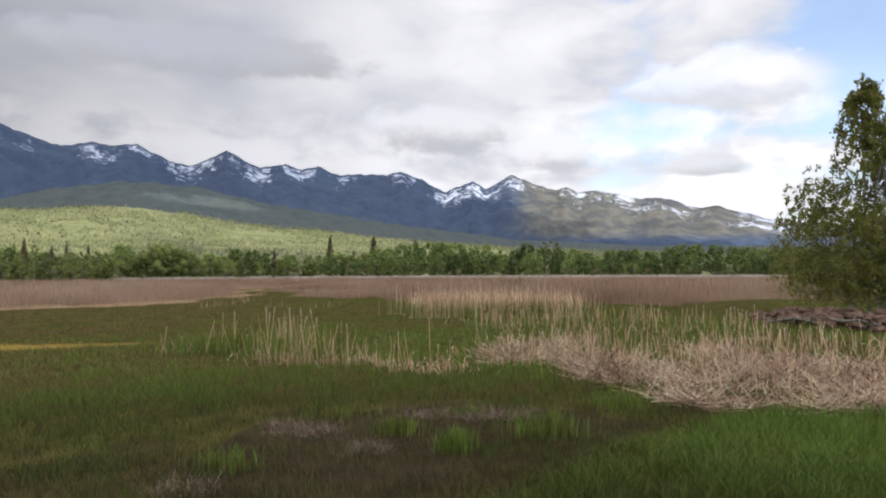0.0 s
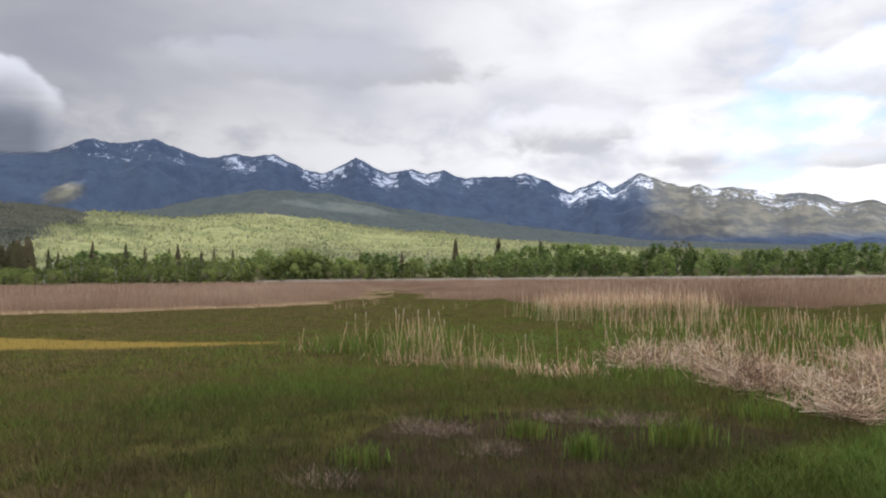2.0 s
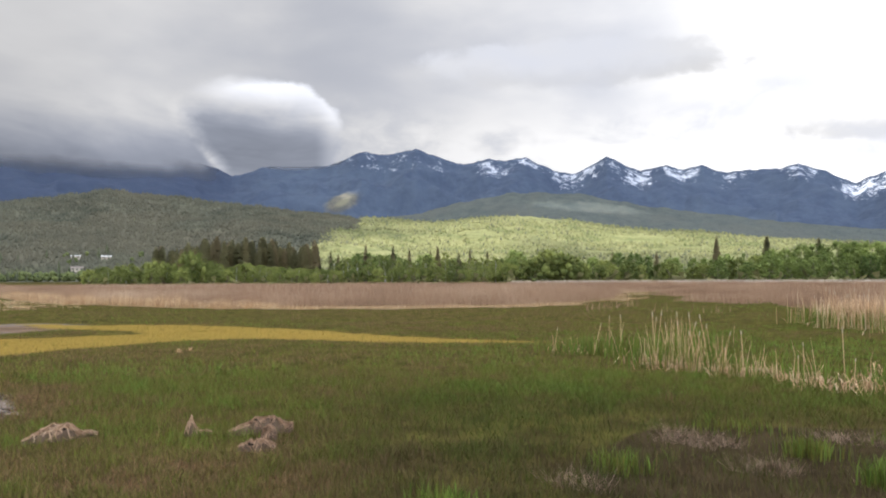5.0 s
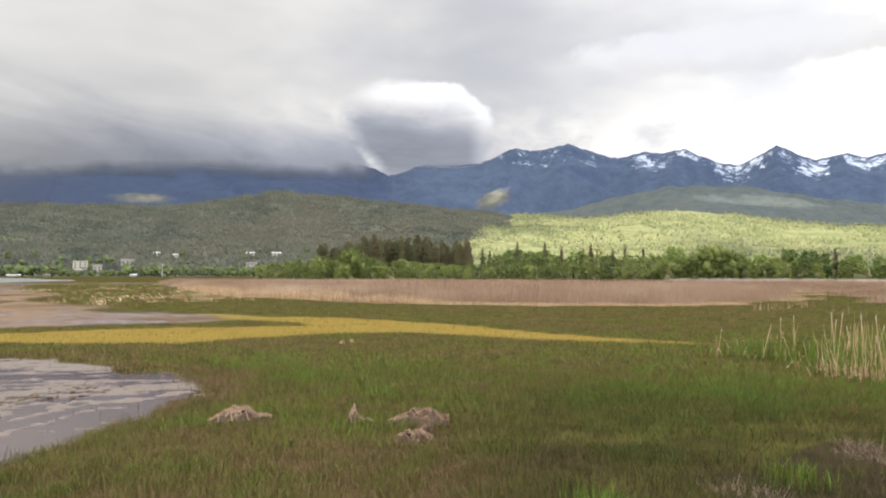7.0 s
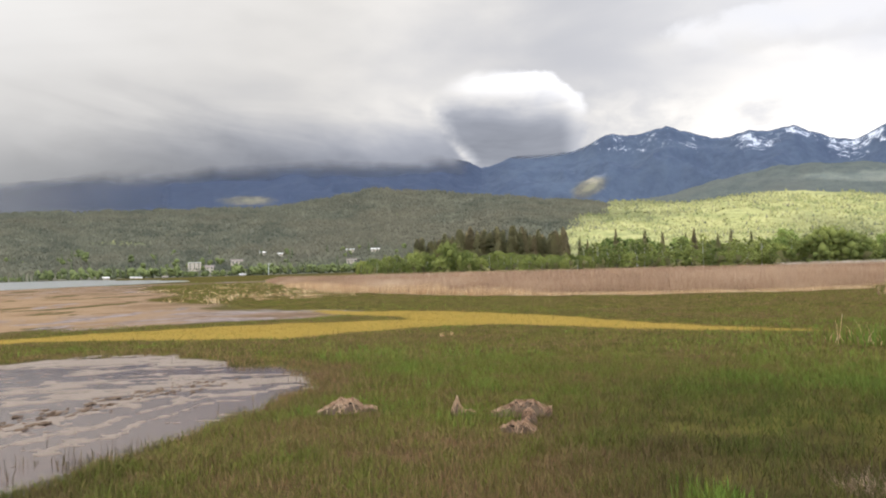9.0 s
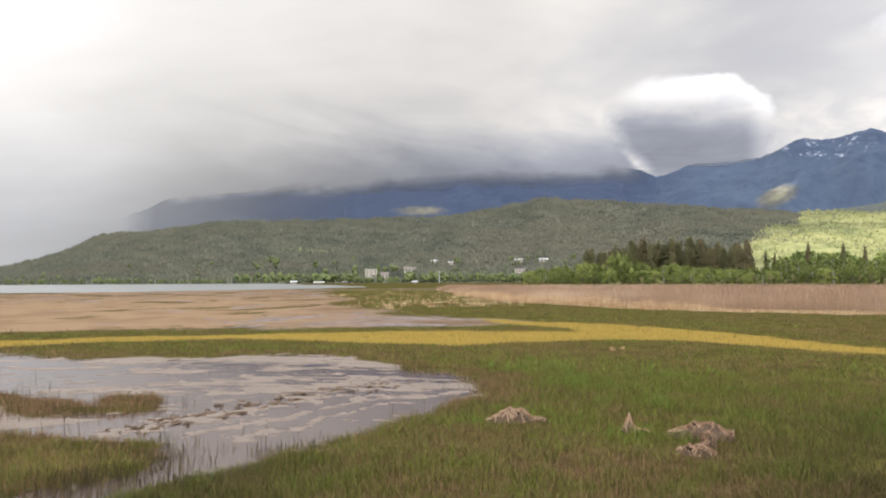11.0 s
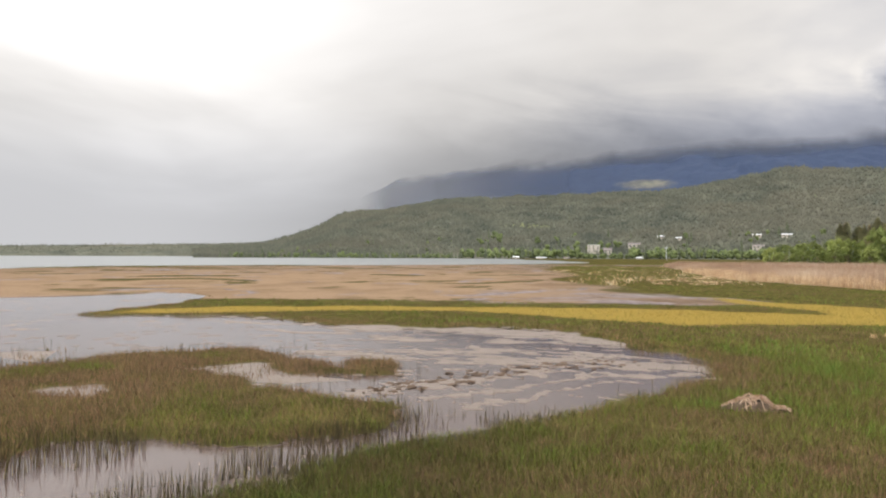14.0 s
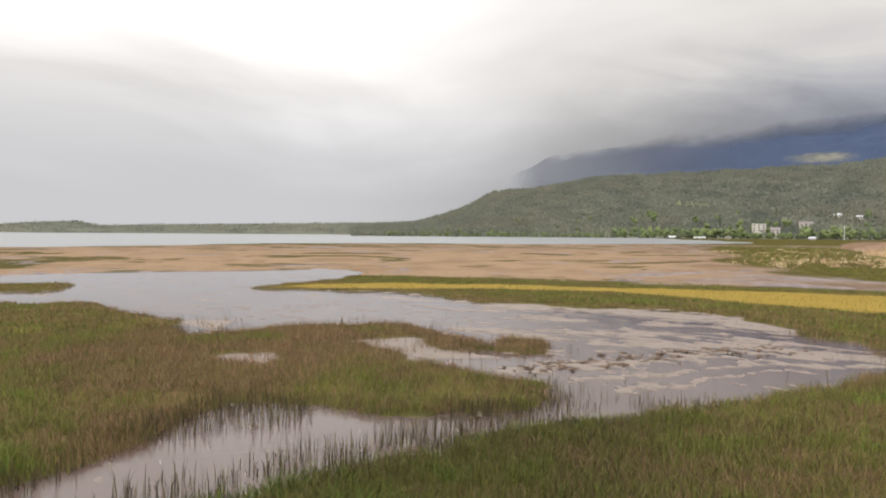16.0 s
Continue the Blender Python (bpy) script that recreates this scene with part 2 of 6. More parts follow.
def grass_colour(n, place):
    """tone: 0 brown, 0.5 dull green, 1 fresh green. deep: shade painted on near blades."""
    t = n.attribute("tone")
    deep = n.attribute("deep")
    wide = n.noise(place, 0.22, 4.0, 0.55)
    t = n.add(t, n.add(n.mul(n.sub(wide, 0.5), 0.8), n.mul(n.sub(island(n), 0.5), 0.75)))
    shade = n.step(n.math("FRACT", n.mul(island(n), 7.31)), 0.0, 1.0, 0.45, 1.20)
    c = n.ramp(t, (0.0, (0.250, 0.152, 0.084)), (0.28, (0.200, 0.156, 0.058)), (0.5, (0.162, 0.162, 0.036)),
                  (0.75, (0.158, 0.186, 0.034)), (1.0, (0.162, 0.250, 0.046)))
    # shade over the near meadow, put into the blade colour
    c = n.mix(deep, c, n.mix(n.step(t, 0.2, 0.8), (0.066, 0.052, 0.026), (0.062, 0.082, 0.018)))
    return n.mix(shade, (0.012, 0.010, 0.005), c)


def reed_colour(n, place):
    t = n.add(n.add(n.mul(island(n), 0.6), 0.2), n.add(n.mul(n.sub(n.noise(place, 0.11, 4.0, 0.6), 0.5), 1.5), n.mul(n.sub(n.noise(place, 0.03, 3.0, 0.5), 0.5), 1.3)))
    return n.ramp(t, (0.0, (0.175, 0.108, 0.072)), (0.4, (0.325, 0.208, 0.136)), (0.8, (0.440, 0.302, 0.200)), (1.0, (0.57, 0.44, 0.31)))


def pale_reed_colour(n, place):
    t = n.add(island(n), n.mul(n.sub(n.noise(place, 0.5, 3.0, 0.6), 0.5), 0.8))
    return n.ramp(t, (0.0, (0.23, 0.135, 0.080)), (0.45, (0.52, 0.340, 0.190)), (0.8, (0.68, 0.49, 0.29)), (1.0, (0.76, 0.62, 0.42)))


def thatch_colour(n, place):
    t = n.add(island(n), n.mul(n.sub(n.noise(place, 0.9, 4.0, 0.6), 0.5), 1.2))
    return n.ramp(t, (0.0, (0.10, 0.060, 0.040)), (0.35, (0.35, 0.230, 0.145)), (0.75, (0.56, 0.400, 0.255)), (1.0, (0.73, 0.59, 0.42)))


def leaf_colour(dark, light):
    def build(n, place):
        t = n.add(n.mul(island(n), 0.38), n.add(n.mul(n.sub(each(n), 0.35), 0.75), n.mul(n.sub(n.noise(place, 0.16, 4.0), 0.30), 1.0)))
        return n.ramp(t, (0.1, dark), (0.95, light))
    return build


def bark_colour(n, place):
    return n.ramp(n.noise(n.stretch(place, 3.0, 3.0, 0.8), 2.0, 5.0, 0.65), (0.3, (0.09, 0.07, 0.055)), (0.7, (0.26, 0.23, 0.20)))


def birch_colour(n, place):
    return n.ramp(n.noise(n.stretch(place, 1.0, 1.0, 4.0), 2.0, 4.0, 0.6), (0.38, (0.10, 0.09, 0.08)), (0.48, (0.52, 0.50, 0.46)))


def stone_colour(n, place):
    t = n.noise(place, 2.5, 6.0, 0.65)
    c = n.ramp(t, (0.3, (0.055, 0.036, 0.024)), (0.5, (0.14, 0.090, 0.060)), (0.72, (0.28, 0.20, 0.145)))
    return n.mix(n.mul(each(n), 0.5), c, (0.11, 0.065, 0.05))


def forest_colour(n, place):
    """A wooded slope: conifers with paler broadleaf and clearings where 'open' is high."""
    wide = n.noise(place, 0.006, 5.0, 0.6)
    mid = n.noise(place, 0.03, 5.0, 0.65)
    grain = n.noise(place, 0.16, 4.0, 0.7)
    dark = n.mix(n.step(n.add(n.mul(grain, 0.25), n.mul(mid, 0.75)), 0.38, 0.62), (0.070, 0.076, 0.058), (0.128, 0.130, 0.094))
    dark = n.mix(n.mul(n.step(wide, 0.42, 0.62), 0.6), dark, (0.128, 0.118, 0.084))
    light = n.mix(n.step(grain, 0.35, 0.65), (0.180, 0.190, 0.078), (0.270, 0.272, 0.130))
    light = n.mix(n.mul(n.step(n.add(n.mul(mid, 0.6), n.mul(wide, 0.4)), 0.47, 0.60), 0.8), light, (0.125, 0.148, 0.062))
    f = n.step(n.add(n.attribute("open"), n.mul(n.sub(wide, 0.5), 0.35)), 0.36, 0.74)
    # single trees differ from one another
    shade = n.lerp(n.attribute("tree"), 0.0, n.step(island(n), 0.0, 1.0, 0.20, 0.0))
    return n.mix(shade, n.mix(f, dark, light), (0.016, 0.020, 0.012))


def mountain_colour(n, place):
    wide = n.noise(place, 0.0022, 6.0, 0.6)
    mid = n.noise(place, 0.012, 7.0, 0.65)
    gully = n.noise(n.stretch(place, 1.0, 1.0, 0.4), 0.022, 8.0, 0.70, 0.6)
    field = n.noise(place, 0.0058, 3.0, 0.5)
    # the blue in these slope colours is painted distance haze
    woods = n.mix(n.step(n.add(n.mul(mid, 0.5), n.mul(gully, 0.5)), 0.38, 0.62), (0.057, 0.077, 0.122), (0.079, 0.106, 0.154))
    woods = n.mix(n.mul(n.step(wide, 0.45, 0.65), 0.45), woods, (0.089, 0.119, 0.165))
    # shade of the cloud bank on the western slopes, painted as darker blue
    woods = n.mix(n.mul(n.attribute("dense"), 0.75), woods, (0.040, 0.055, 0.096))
    rock = n.mix(n.step(mid, 0.4, 0.62), (0.100, 0.103, 0.098), (0.165, 0.158, 0.130))
    c = n.mix(n.step(n.add(n.attribute("bare"), n.add(n.mul(n.sub(wide, 0.5), 0.7), n.mul(n.sub(mid, 0.5), 0.35))), 0.25, 0.75), woods, rock)
    # painted sunlight: a pale yellow where bare is highest
    c = n.mix(n.step(n.add(n.attribute("bare"), n.mul(n.sub(mid, 0.5), 0.5)), 0.80, 1.15), c, (0.200, 0.195, 0.140))
    speck = n.noise(n.stretch(place, 1.0, 1.0, 0.45), 0.055, 6.0, 0.72, 0.4)
    s = n.add(n.attribute("snow"), n.add(n.mul(n.sub(gully, 0.5), 2.5), n.add(n.mul(n.sub(field, 0.5), 1.9), n.mul(n.sub(speck, 0.5), 2.1))))
    cold = n.step(n.attribute("snow"), 0.06, 0.24)
    return n.mix(n.mul(cold, n.step(s, 0.46, 0.98, 0.0, 0.95)), c, (0.62, 0.66, 0.73))


MAT = {
    "ground": material("ground", ground_colour, 0.9, (14.0, 0.5, 0.05)),
    "grass": material("grass", grass_colour, 0.75),
    "yellow_mat": material("yellow_mat", lambda n, p: n.mix(n.step(n.add(n.mul(n.noise(p, 0.16, 4.0, 0.6), 0.8), n.mul(island(n), 0.25)), 0.40, 0.68), n.mix(island(n), (0.285, 0.198, 0.040), (0.345, 0.240, 0.050)), n.mix(island(n), (0.195, 0.170, 0.036), (0.235, 0.195, 0.040))), 0.85),
    "brown_mat": material("brown_mat", lambda n, p: n.mix(n.noise(p, 14.0, 5.0), (0.060, 0.040, 0.026), (0.19, 0.135, 0.095)), 0.9, (20.0, 0.8, 0.03)),
    "sedge": material("sedge", lambda n, p: n.ramp(island(n), (0.0, (0.034, 0.026, 0.014)), (0.7, (0.090, 0.070, 0.034)), (1.0, (0.15, 0.125, 0.05))), 0.85),
    # near-black that stands for shade inside the torn clods
    "wet_peat": material("wet_peat", lambda n, p: n.mix(n.noise(p, 30.0, 4.0), (0.012, 0.008, 0.006), (0.035, 0.024, 0.016)), 0.7),
    "reed": material("reed", reed_colour, 0.8),
    "pale_reed": material("pale_reed", pale_reed_colour, 0.75),
    "bleached_reed": material("bleached_reed", lambda n, p: n.ramp(n.add(n.mul(island(n), 0.5), n.mul(n.noise(p, 0.05, 4.0), 0.6)), (0.2, (0.34, 0.27, 0.20)), (0.6, (0.62, 0.54, 0.45)), (1.0, (0.78, 0.72, 0.64))), 0.85),
    "thatch": material("thatch", thatch_colour, 0.8),
    "leaf": material("leaf", leaf_colour((0.088, 0.130, 0.040), (0.300, 0.370, 0.112)), 0.7, thin=0.35),
    "spring_leaf": material("spring_leaf", leaf_colour((0.115, 0.145, 0.044), (0.300, 0.335, 0.098)), 0.7, thin=0.35),
    "scrub_leaf": material("scrub_leaf", leaf_colour((0.120, 0.115, 0.052), (0.260, 0.250, 0.105)), 0.75, thin=0.3),
    "town_leaf": material("town_leaf", leaf_colour((0.080, 0.100, 0.044), (0.190, 0.225, 0.080)), 0.8),
    "town_needle": material("town_needle", leaf_colour((0.055, 0.066, 0.042), (0.120, 0.135, 0.080)), 0.85),
    "olive_leaf": material("olive_leaf", leaf_colour((0.170, 0.170, 0.044), (0.400, 0.400, 0.120)), 0.6, thin=0.45),
    "needle": material("needle", lambda n, p: n.mix(n.mul(n.step(each(n), 0.62, 0.8), 0.45), leaf_colour((0.160, 0.155, 0.080), (0.310, 0.285, 0.145))(n, p), (0.220, 0.155, 0.105)), 0.85, thin=0.4),
    "dull_litter": material("dull_litter", lambda n, p: n.ramp(n.add(island(n), n.mul(n.sub(n.noise(p, 1.6, 4.0), 0.5), 1.2)), (0.0, (0.085, 0.056, 0.040)), (0.6, (0.25, 0.175, 0.125)), (1.0, (0.42, 0.31, 0.225))), 0.9),
    "driftwood": material("driftwood", lambda n, p: n.ramp(n.noise(n.stretch(p, 3.0, 3.0, 3.0), 2.0, 5.0, 0.65), (0.3, (0.08, 0.065, 0.052)), (0.7, (0.24, 0.205, 0.17))), 0.9, (9.0, 0.5, 0.02)),
    "fluff": material("fluff", lambda n, p: n.mix(n.noise(p, 60.0, 3.0), (0.40, 0.32, 0.22), (0.60, 0.51, 0.39)), 0.95),
    "bark": material("bark", bark_colour, 0.9, (9.0, 0.6, 0.02)),
    "birch": material("birch", birch_colour, 0.8, (9.0, 0.4, 0.02)),
    "stone": material("stone", stone_colour, 0.85, (5.0, 0.7, 0.06)),
    "forest": material("forest", forest_colour, 0.95, (0.05, 0.5, 6.0)),
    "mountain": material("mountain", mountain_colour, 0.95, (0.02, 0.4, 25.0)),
    # forest mixed half with blue-grey, haze painted into the colour
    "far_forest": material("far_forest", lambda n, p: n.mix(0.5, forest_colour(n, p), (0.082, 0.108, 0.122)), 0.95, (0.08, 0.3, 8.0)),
    "plaster": material("plaster", lambda n, p: n.mix(n.noise(p, 0.8, 4.0), (0.44, 0.39, 0.32), (0.57, 0.51, 0.42)), 0.8),
    "white_roof": material("white_roof", lambda n, p: n.mix(n.noise(p, 0.8, 4.0), (0.66, 0.67, 0.68), (0.80, 0.80, 0.80)), 0.5),
    "roof": material("roof", lambda n, p: n.mix(n.noise(p, 0.9, 5.0), (0.16, 0.14, 0.13), (0.28, 0.24, 0.22)), 0.85),
    "glass": material("glass", lambda n, p: (0.05, 0.06, 0.07), 0.12, None, 0.5),
    "metal": material("metal", lambda n, p: n.mix(n.noise(p, 3.0, 4.0), (0.42, 0.43, 0.44), (0.60, 0.60, 0.60)), 0.5),
}


def wet_silt():
    """Bare silt in the pool is wet and glossy."""
    m = MAT["ground"]
    t = m.node_tree
    a = t.nodes.new("ShaderNodeAttribute")
    a.attribute_name = "silt"
    r = t.nodes.new("ShaderNodeMapRange")
    r.inputs[3].default_value, r.inputs[4].default_value = 0.9, 0.48
    t.links.new(a.outputs["Fac"], r.inputs[0])
    t.links.new(r.outputs[0], t.nodes[m["shader"]].inputs["Roughness"])
    s = t.nodes.new("ShaderNodeMath")
    s.operation = "MULTIPLY"
    s.inputs[1].default_value = 0.15
    t.links.new(a.outputs["Fac"], s.inputs[0])
    t.links.new(s.outputs[0], t.nodes[m["shader"]].inputs["Specular IOR Level"])


wet_silt()


def mountain_mist():
    """The ridge dissolves into the cloud that lies on it, by the mist attribute."""
    m = MAT["mountain"]
    t = m.node_tree
    n = t.nodes.new("ShaderNodeAttribute")
    n.attribute_name = "mist"
    inv = t.nodes.new("ShaderNodeMath")
    inv.operation, inv.use_clamp = "SUBTRACT", True
    inv.inputs[0].default_value = 1.0
    t.links.new(n.outputs["Fac"], inv.inputs[1])
    t.links.new(inv.outputs[0], t.nodes[m["shader"]].inputs["Alpha"])


mountain_mist()


def water_material(name, tint, rough, ripple, depth):
    m = bpy.data.materials.new(name)
    m.use_nodes = True
    n = Nodes(m.node_tree)
    place = n.node("ShaderNodeNewGeometry").outputs["Position"]
    s = n.node("ShaderNodeBsdfPrincipled")
    s.inputs["Base Color"].default_value = (*tint, 1)
    s.inputs["Roughness"].default_value, s.inputs["IOR"].default_value = rough, 1.33
    s.inputs["Specular IOR Level"].default_value = 0.42
    b = n.node("ShaderNodeBump")
    b.inputs["Strength"].default_value, b.inputs["Distance"].default_value = 0.6, depth
    n.put(b.inputs["Height"], n.noise(place, ripple, 4.0, 0.6, 0.5))
    n.put(s.inputs["Normal"], b.outputs[0])
    n.put(n.node("ShaderNodeOutputMaterial").inputs[0], s.outputs[0])
    return m


def cloud_material():
    m = bpy.data.materials.new("cloud")
    m.use_nodes = True
    n = Nodes(m.node_tree)
    s = n.node("ShaderNodeBsdfTranslucent")
    s.inputs["Color"].default_value = (0.93, 0.94, 0.96, 1)
    n.put(n.node("ShaderNodeOutputMaterial").inputs[0], s.outputs[0])
    return m


MAT["cloud"] = cloud_material()
MAT["pool"] = water_material("pool", (0.090, 0.062, 0.052), 0.08, 3.0, 0.0015)
MAT["lake"] = water_material("lake", (0.17, 0.18, 0.175), 0.30, 1.2, 0.06)

# ---- mesh helpers ----


def mesh(name, verts, faces, mat=None, smooth=False, **fields):
    """A mesh from arrays: verts (n, 3), faces (m, 3 or 4). fields: point attributes."""
    me = bpy.data.meshes.new(name)
    verts, faces = np.asarray(verts, np.float32), np.asarray(faces, np.int32)
    me.vertices.add(len(verts))
    me.vertices.foreach_set("co", verts.ravel())
    side = faces.shape[1]
    me.loops.add(faces.size)
    me.loops.foreach_set("vertex_index", faces.ravel())
    me.polygons.add(len(faces))
    me.polygons.foreach_set("loop_start", np.arange(0, faces.size, side, dtype=np.int32))
    me.polygons.foreach_set("loop_total", np.full(len(faces), side, np.int32))
    if smooth:
        me.polygons.foreach_set("use_smooth", np.ones(len(faces), bool))
    for key, value in fields.items():
        a = me.attributes.new(key, "FLOAT", "POINT")
        a.data.foreach_set("value", np.asarray(value, np.float32))
    me.update(calc_edges=True)
    me.validate()
    if mat:
        me.materials.append(MAT[mat])
    return me


def part(name, bm, mat, parent=None, label=""):
    """Link a bmesh or a mesh as one object under a thing or a part."""
    if isinstance(bm, bmesh.types.BMesh):
        me = bpy.data.meshes.new(name)
        bm.to_mesh(me)
        bm.free()
    else:
        me = bm
    if mat and not me.materials:
        me.materials.append(MAT[mat])
    ob = new(name, me)
    ob.parent = parent
    return tagged(ob, label)


def thing(name, m, label, category, group="", kind=""):
    ob = new(name)
    ob.empty_display_size = 0.2
    ob.matrix_world = m
    return tagged(ob, label, category, group, kind)


def grid_faces(rows, cols):
    i = np.arange(rows * cols).reshape(rows, cols)
    return np.stack([i[:-1, :-1], i[:-1, 1:], i[1:, 1:], i[1:, :-1]], -1).reshape(-1, 4)


def hashed(ix, iy, seed):
    h = np.sin(ix * 127.1 + iy * 311.7 + seed * 74.7) * 43758.5453
    return h - np.floor(h)


def value_noise(x, y, seed=0):
    ix, iy = np.floor(x), np.floor(y)
    fx, fy = x - ix, y - iy
    ux, uy = fx * fx * (3 - 2 * fx), fy * fy * (3 - 2 * fy)
    a, b = hashed(ix, iy, seed), hashed(ix + 1, iy, seed)
    c, d = hashed(ix, iy + 1, seed), hashed(ix + 1, iy + 1, seed)
    return a + (b - a) * ux + (c - a) * uy + (a - b - c + d) * ux * uy


def fbm(x, y, octaves=4, seed=0):
    total, size, weight = 0, 1.0, 0.5
    for o in range(octaves):
        total = total + weight * value_noise(x * size, y * size, seed + o)
        size, weight = size * 2.03, weight * 0.5
    return total / (1 - 0.5 ** octaves)


def smooth(v, low, high):
    u = np.clip((v - low) / (high - low), 0, 1)
    return u * u * (3 - 2 * u)


def inside(outline, x, y):
    """Signed distance to a closed outline, positive inside."""
    p = np.array(outline, float)
    best = np.full(np.shape(x), 1e9)
    odd = np.zeros(np.shape(x), bool)
    for (ax, ay), (bx, by) in zip(p, np.roll(p, -1, 0)):
        ex, ey = bx - ax, by - ay
        u = np.clip(((x - ax) * ex + (y - ay) * ey) / (ex * ex + ey * ey), 0, 1)
        best = np.minimum(best, np.hypot(x - ax - u * ex, y - ay - u * ey))
        if ay != by:
            odd ^= ((ay > y) != (by > y)) & (x < ex * (y - ay) / (by - ay) + ax)
    return np.where(odd, best, -best)


def from_polar(points):
    return [(-r * math.sin(radians(a)), r * math.cos(radians(a))) for a, r in points]


# ---- plan of the marsh: outlines in metres round the stand ----
POOL = [(-20, -45), (-43.7, -31), (-49, -25), (-51.4, -18), (-57, -13), (-50, -8), (-36, -11.5), (-34.6, -4.4), (-29.5, 1), (-28, 5.3),
        (-26.2, 9.8), (-21.5, 9.2), (-17.6, 9.7), (-15.2, 9.1), (-14.4, 7.3), (-12.5, 4.3), (-11.2, 2.1), (-10.0, 0.4), (-8.6, -1.1),
        (-7.6, -2.1), (-6.4, -3.2), (-5.6, -9)]
ISLAND = [(-19, -38), (-26.5, -20.8), (-27.4, -16), (-24.4, -13.4), (-22.6, -10.1), (-19.2, -8.2), (-21.3, -5.4), (-21.3, -2.7), (-18.9, -0.5),
          (-17.6, 1.0), (-17.2, 0.4), (-17.0, -2.2), (-15.9, -1.8), (-13.6, 0.9), (-12, 0.4), (-11.5, -1.2), (-11.9, -2.6), (-11.8, -4.3),
          (-10.3, -4.7), (-8.9, -4.9), (-8.0, -5.5), (-7.4, -9)]
ISLET = [(-36, -27), (-36.5, -22.5), (-32.2, -21.2), (-31.5, -23.5)]
BARE = [[(-18.6, -3.7), (-19.6, -1.9), (-17.4, -1.0), (-16.6, 0.3), (-16.4, -1.2), (-16.9, -2.3)], [(-15.9, -6.4), (-16.8, -5.2), (-16.0, -4.0), (-14.8, -4.8)], [(-22.4, -10.3), (-22.6, -8.2), (-20.3, -7.8)]]
TUFT = [(-19.4, 0.1), (-19.1, 1.7), (-17.1, 1.6), (-17.0, 0.1)]
YELLOW = [(-35.7, -11.0), (-35.2, -5.5), (-36.0, -1.3), (-36.0, 3.1), (-35.1, 6.5), (-32.5, 9.0), (-29.5, 11.8), (-27.0, 14.0), (-27.2, 17.0), (-26.6, 21.0), (-24.5, 23.8),
          (-20.5, 24.8), (-17.0, 25.4), (-14.8, 26.4), (-12.3, 27.8), (-11.7, 28.8), (-15.8, 28.2), (-20.0, 28.6), (-24.0, 29.6), (-29.9, 29.6), (-34.0, 29.2), (-37.5, 27.6),
          (-31.5, 23.4), (-33.0, 20.8), (-35.1, 18.6), (-37.0, 13.5), (-38.0, 8.6), (-37.7, 5.8), (-39.5, 3.0), (-39.3, -1.4), (-40.3, -5.0), (-38.8, -9.5)]
YELLOW_FAR = [(-46.0, 25.0), (-40.0, 26.2), (-37.0, 28.4), (-32.5, 24.8), (-36.8, 23.6), (-41.0, 23.8)]
TAN = [(-36, -34), (-119, -85), (-182, -24), (-225, 40), (-190, 56), (-110, 33), (-67, 22), (-52, 24), (-39, 25), (-39, 19), (-42, 12), (-46, 2), (-49, -7), (-57, -12), (-51, -18), (-48, -25)]
BEACH = from_polar([(83, 184), (72, 200), (60, 205), (60, 232), (83, 232)])
LAKE = [(-100, -90), (-170, -50), (-188, -22), (-214, 45), (-262, 100), (-330, 128), (-640, 160), (-1400, 300), (-1400, -1100), (-300, -600)]
THATCH = from_polar([(-2, 21.2), (-7.5, 19.3), (-13, 17.8), (-19, 15.4), (-25.6, 15.3), (-34, 16.5), (-36, 30), (-31.8, 33), (-24, 32), (-17, 29), (-9, 29), (-4, 26)])
PEAT = [(-3.4, 13.2), (-2.2, 14.2), (0.4, 15.6), (2.6, 14.6), (4.0, 13.0), (2.2, 11.0), (0.6, 9.6), (-1.4, 8.6), (-3.0, 8.9), (-3.9, 10.6)]
LUSH = [(0.6, 8.6), (1.4, 9.8), (2.6, 11.0), (4.2, 12.6), (6.0, 13.8), (9.5, 14.2), (14, 13), (12, 4), (2, 4)]
REED_WEST = from_polar([(64, 178), (60, 110), (58.5, 95), (52, 78), (46.7, 69), (40, 67), (32.7, 66), (27, 68), (23.7, 70), (19.5, 78), (17, 86), (16, 120), (13, 160), (5, 235), (30, 240), (64, 240)])
REED_EAST = from_polar([(13, 160), (9, 104), (4, 72), (1, 58), (-4, 54), (-10, 57), (-14, 62), (-18, 60), (-22, 72), (-26, 76), (-38, 80), (-45, 240), (5, 235)])


def pool_depth(x, y):
    d = np.minimum(inside(POOL, x, y), -inside(ISLAND, x, y))
    d = np.minimum(d, -inside(ISLET, x, y))
    d = np.minimum(d, 0.3 - inside(TUFT, x, y) * 1.6)
    for o in BARE:
        d = np.maximum(d, inside(o, x, y) * 0.8)
    return d + (fbm(x * 0.9, y * 0.9, 4, 3) - 0.5) * 1.1 + (fbm(x * 0.28, y * 0.28, 3, 6) - 0.5) * 2.4 * smooth(np.hypot(x, y), 14, 22)


def lake_depth(x, y):
    return inside(LAKE, x, y) + (fbm(x * 0.03, y * 0.03, 3, 9) - 0.5) * 18


def bank(x, y):
    """The bank on which one stands."""
    return 1.15 * (1 - smooth(np.hypot(x, y), 2.0, 6.5))



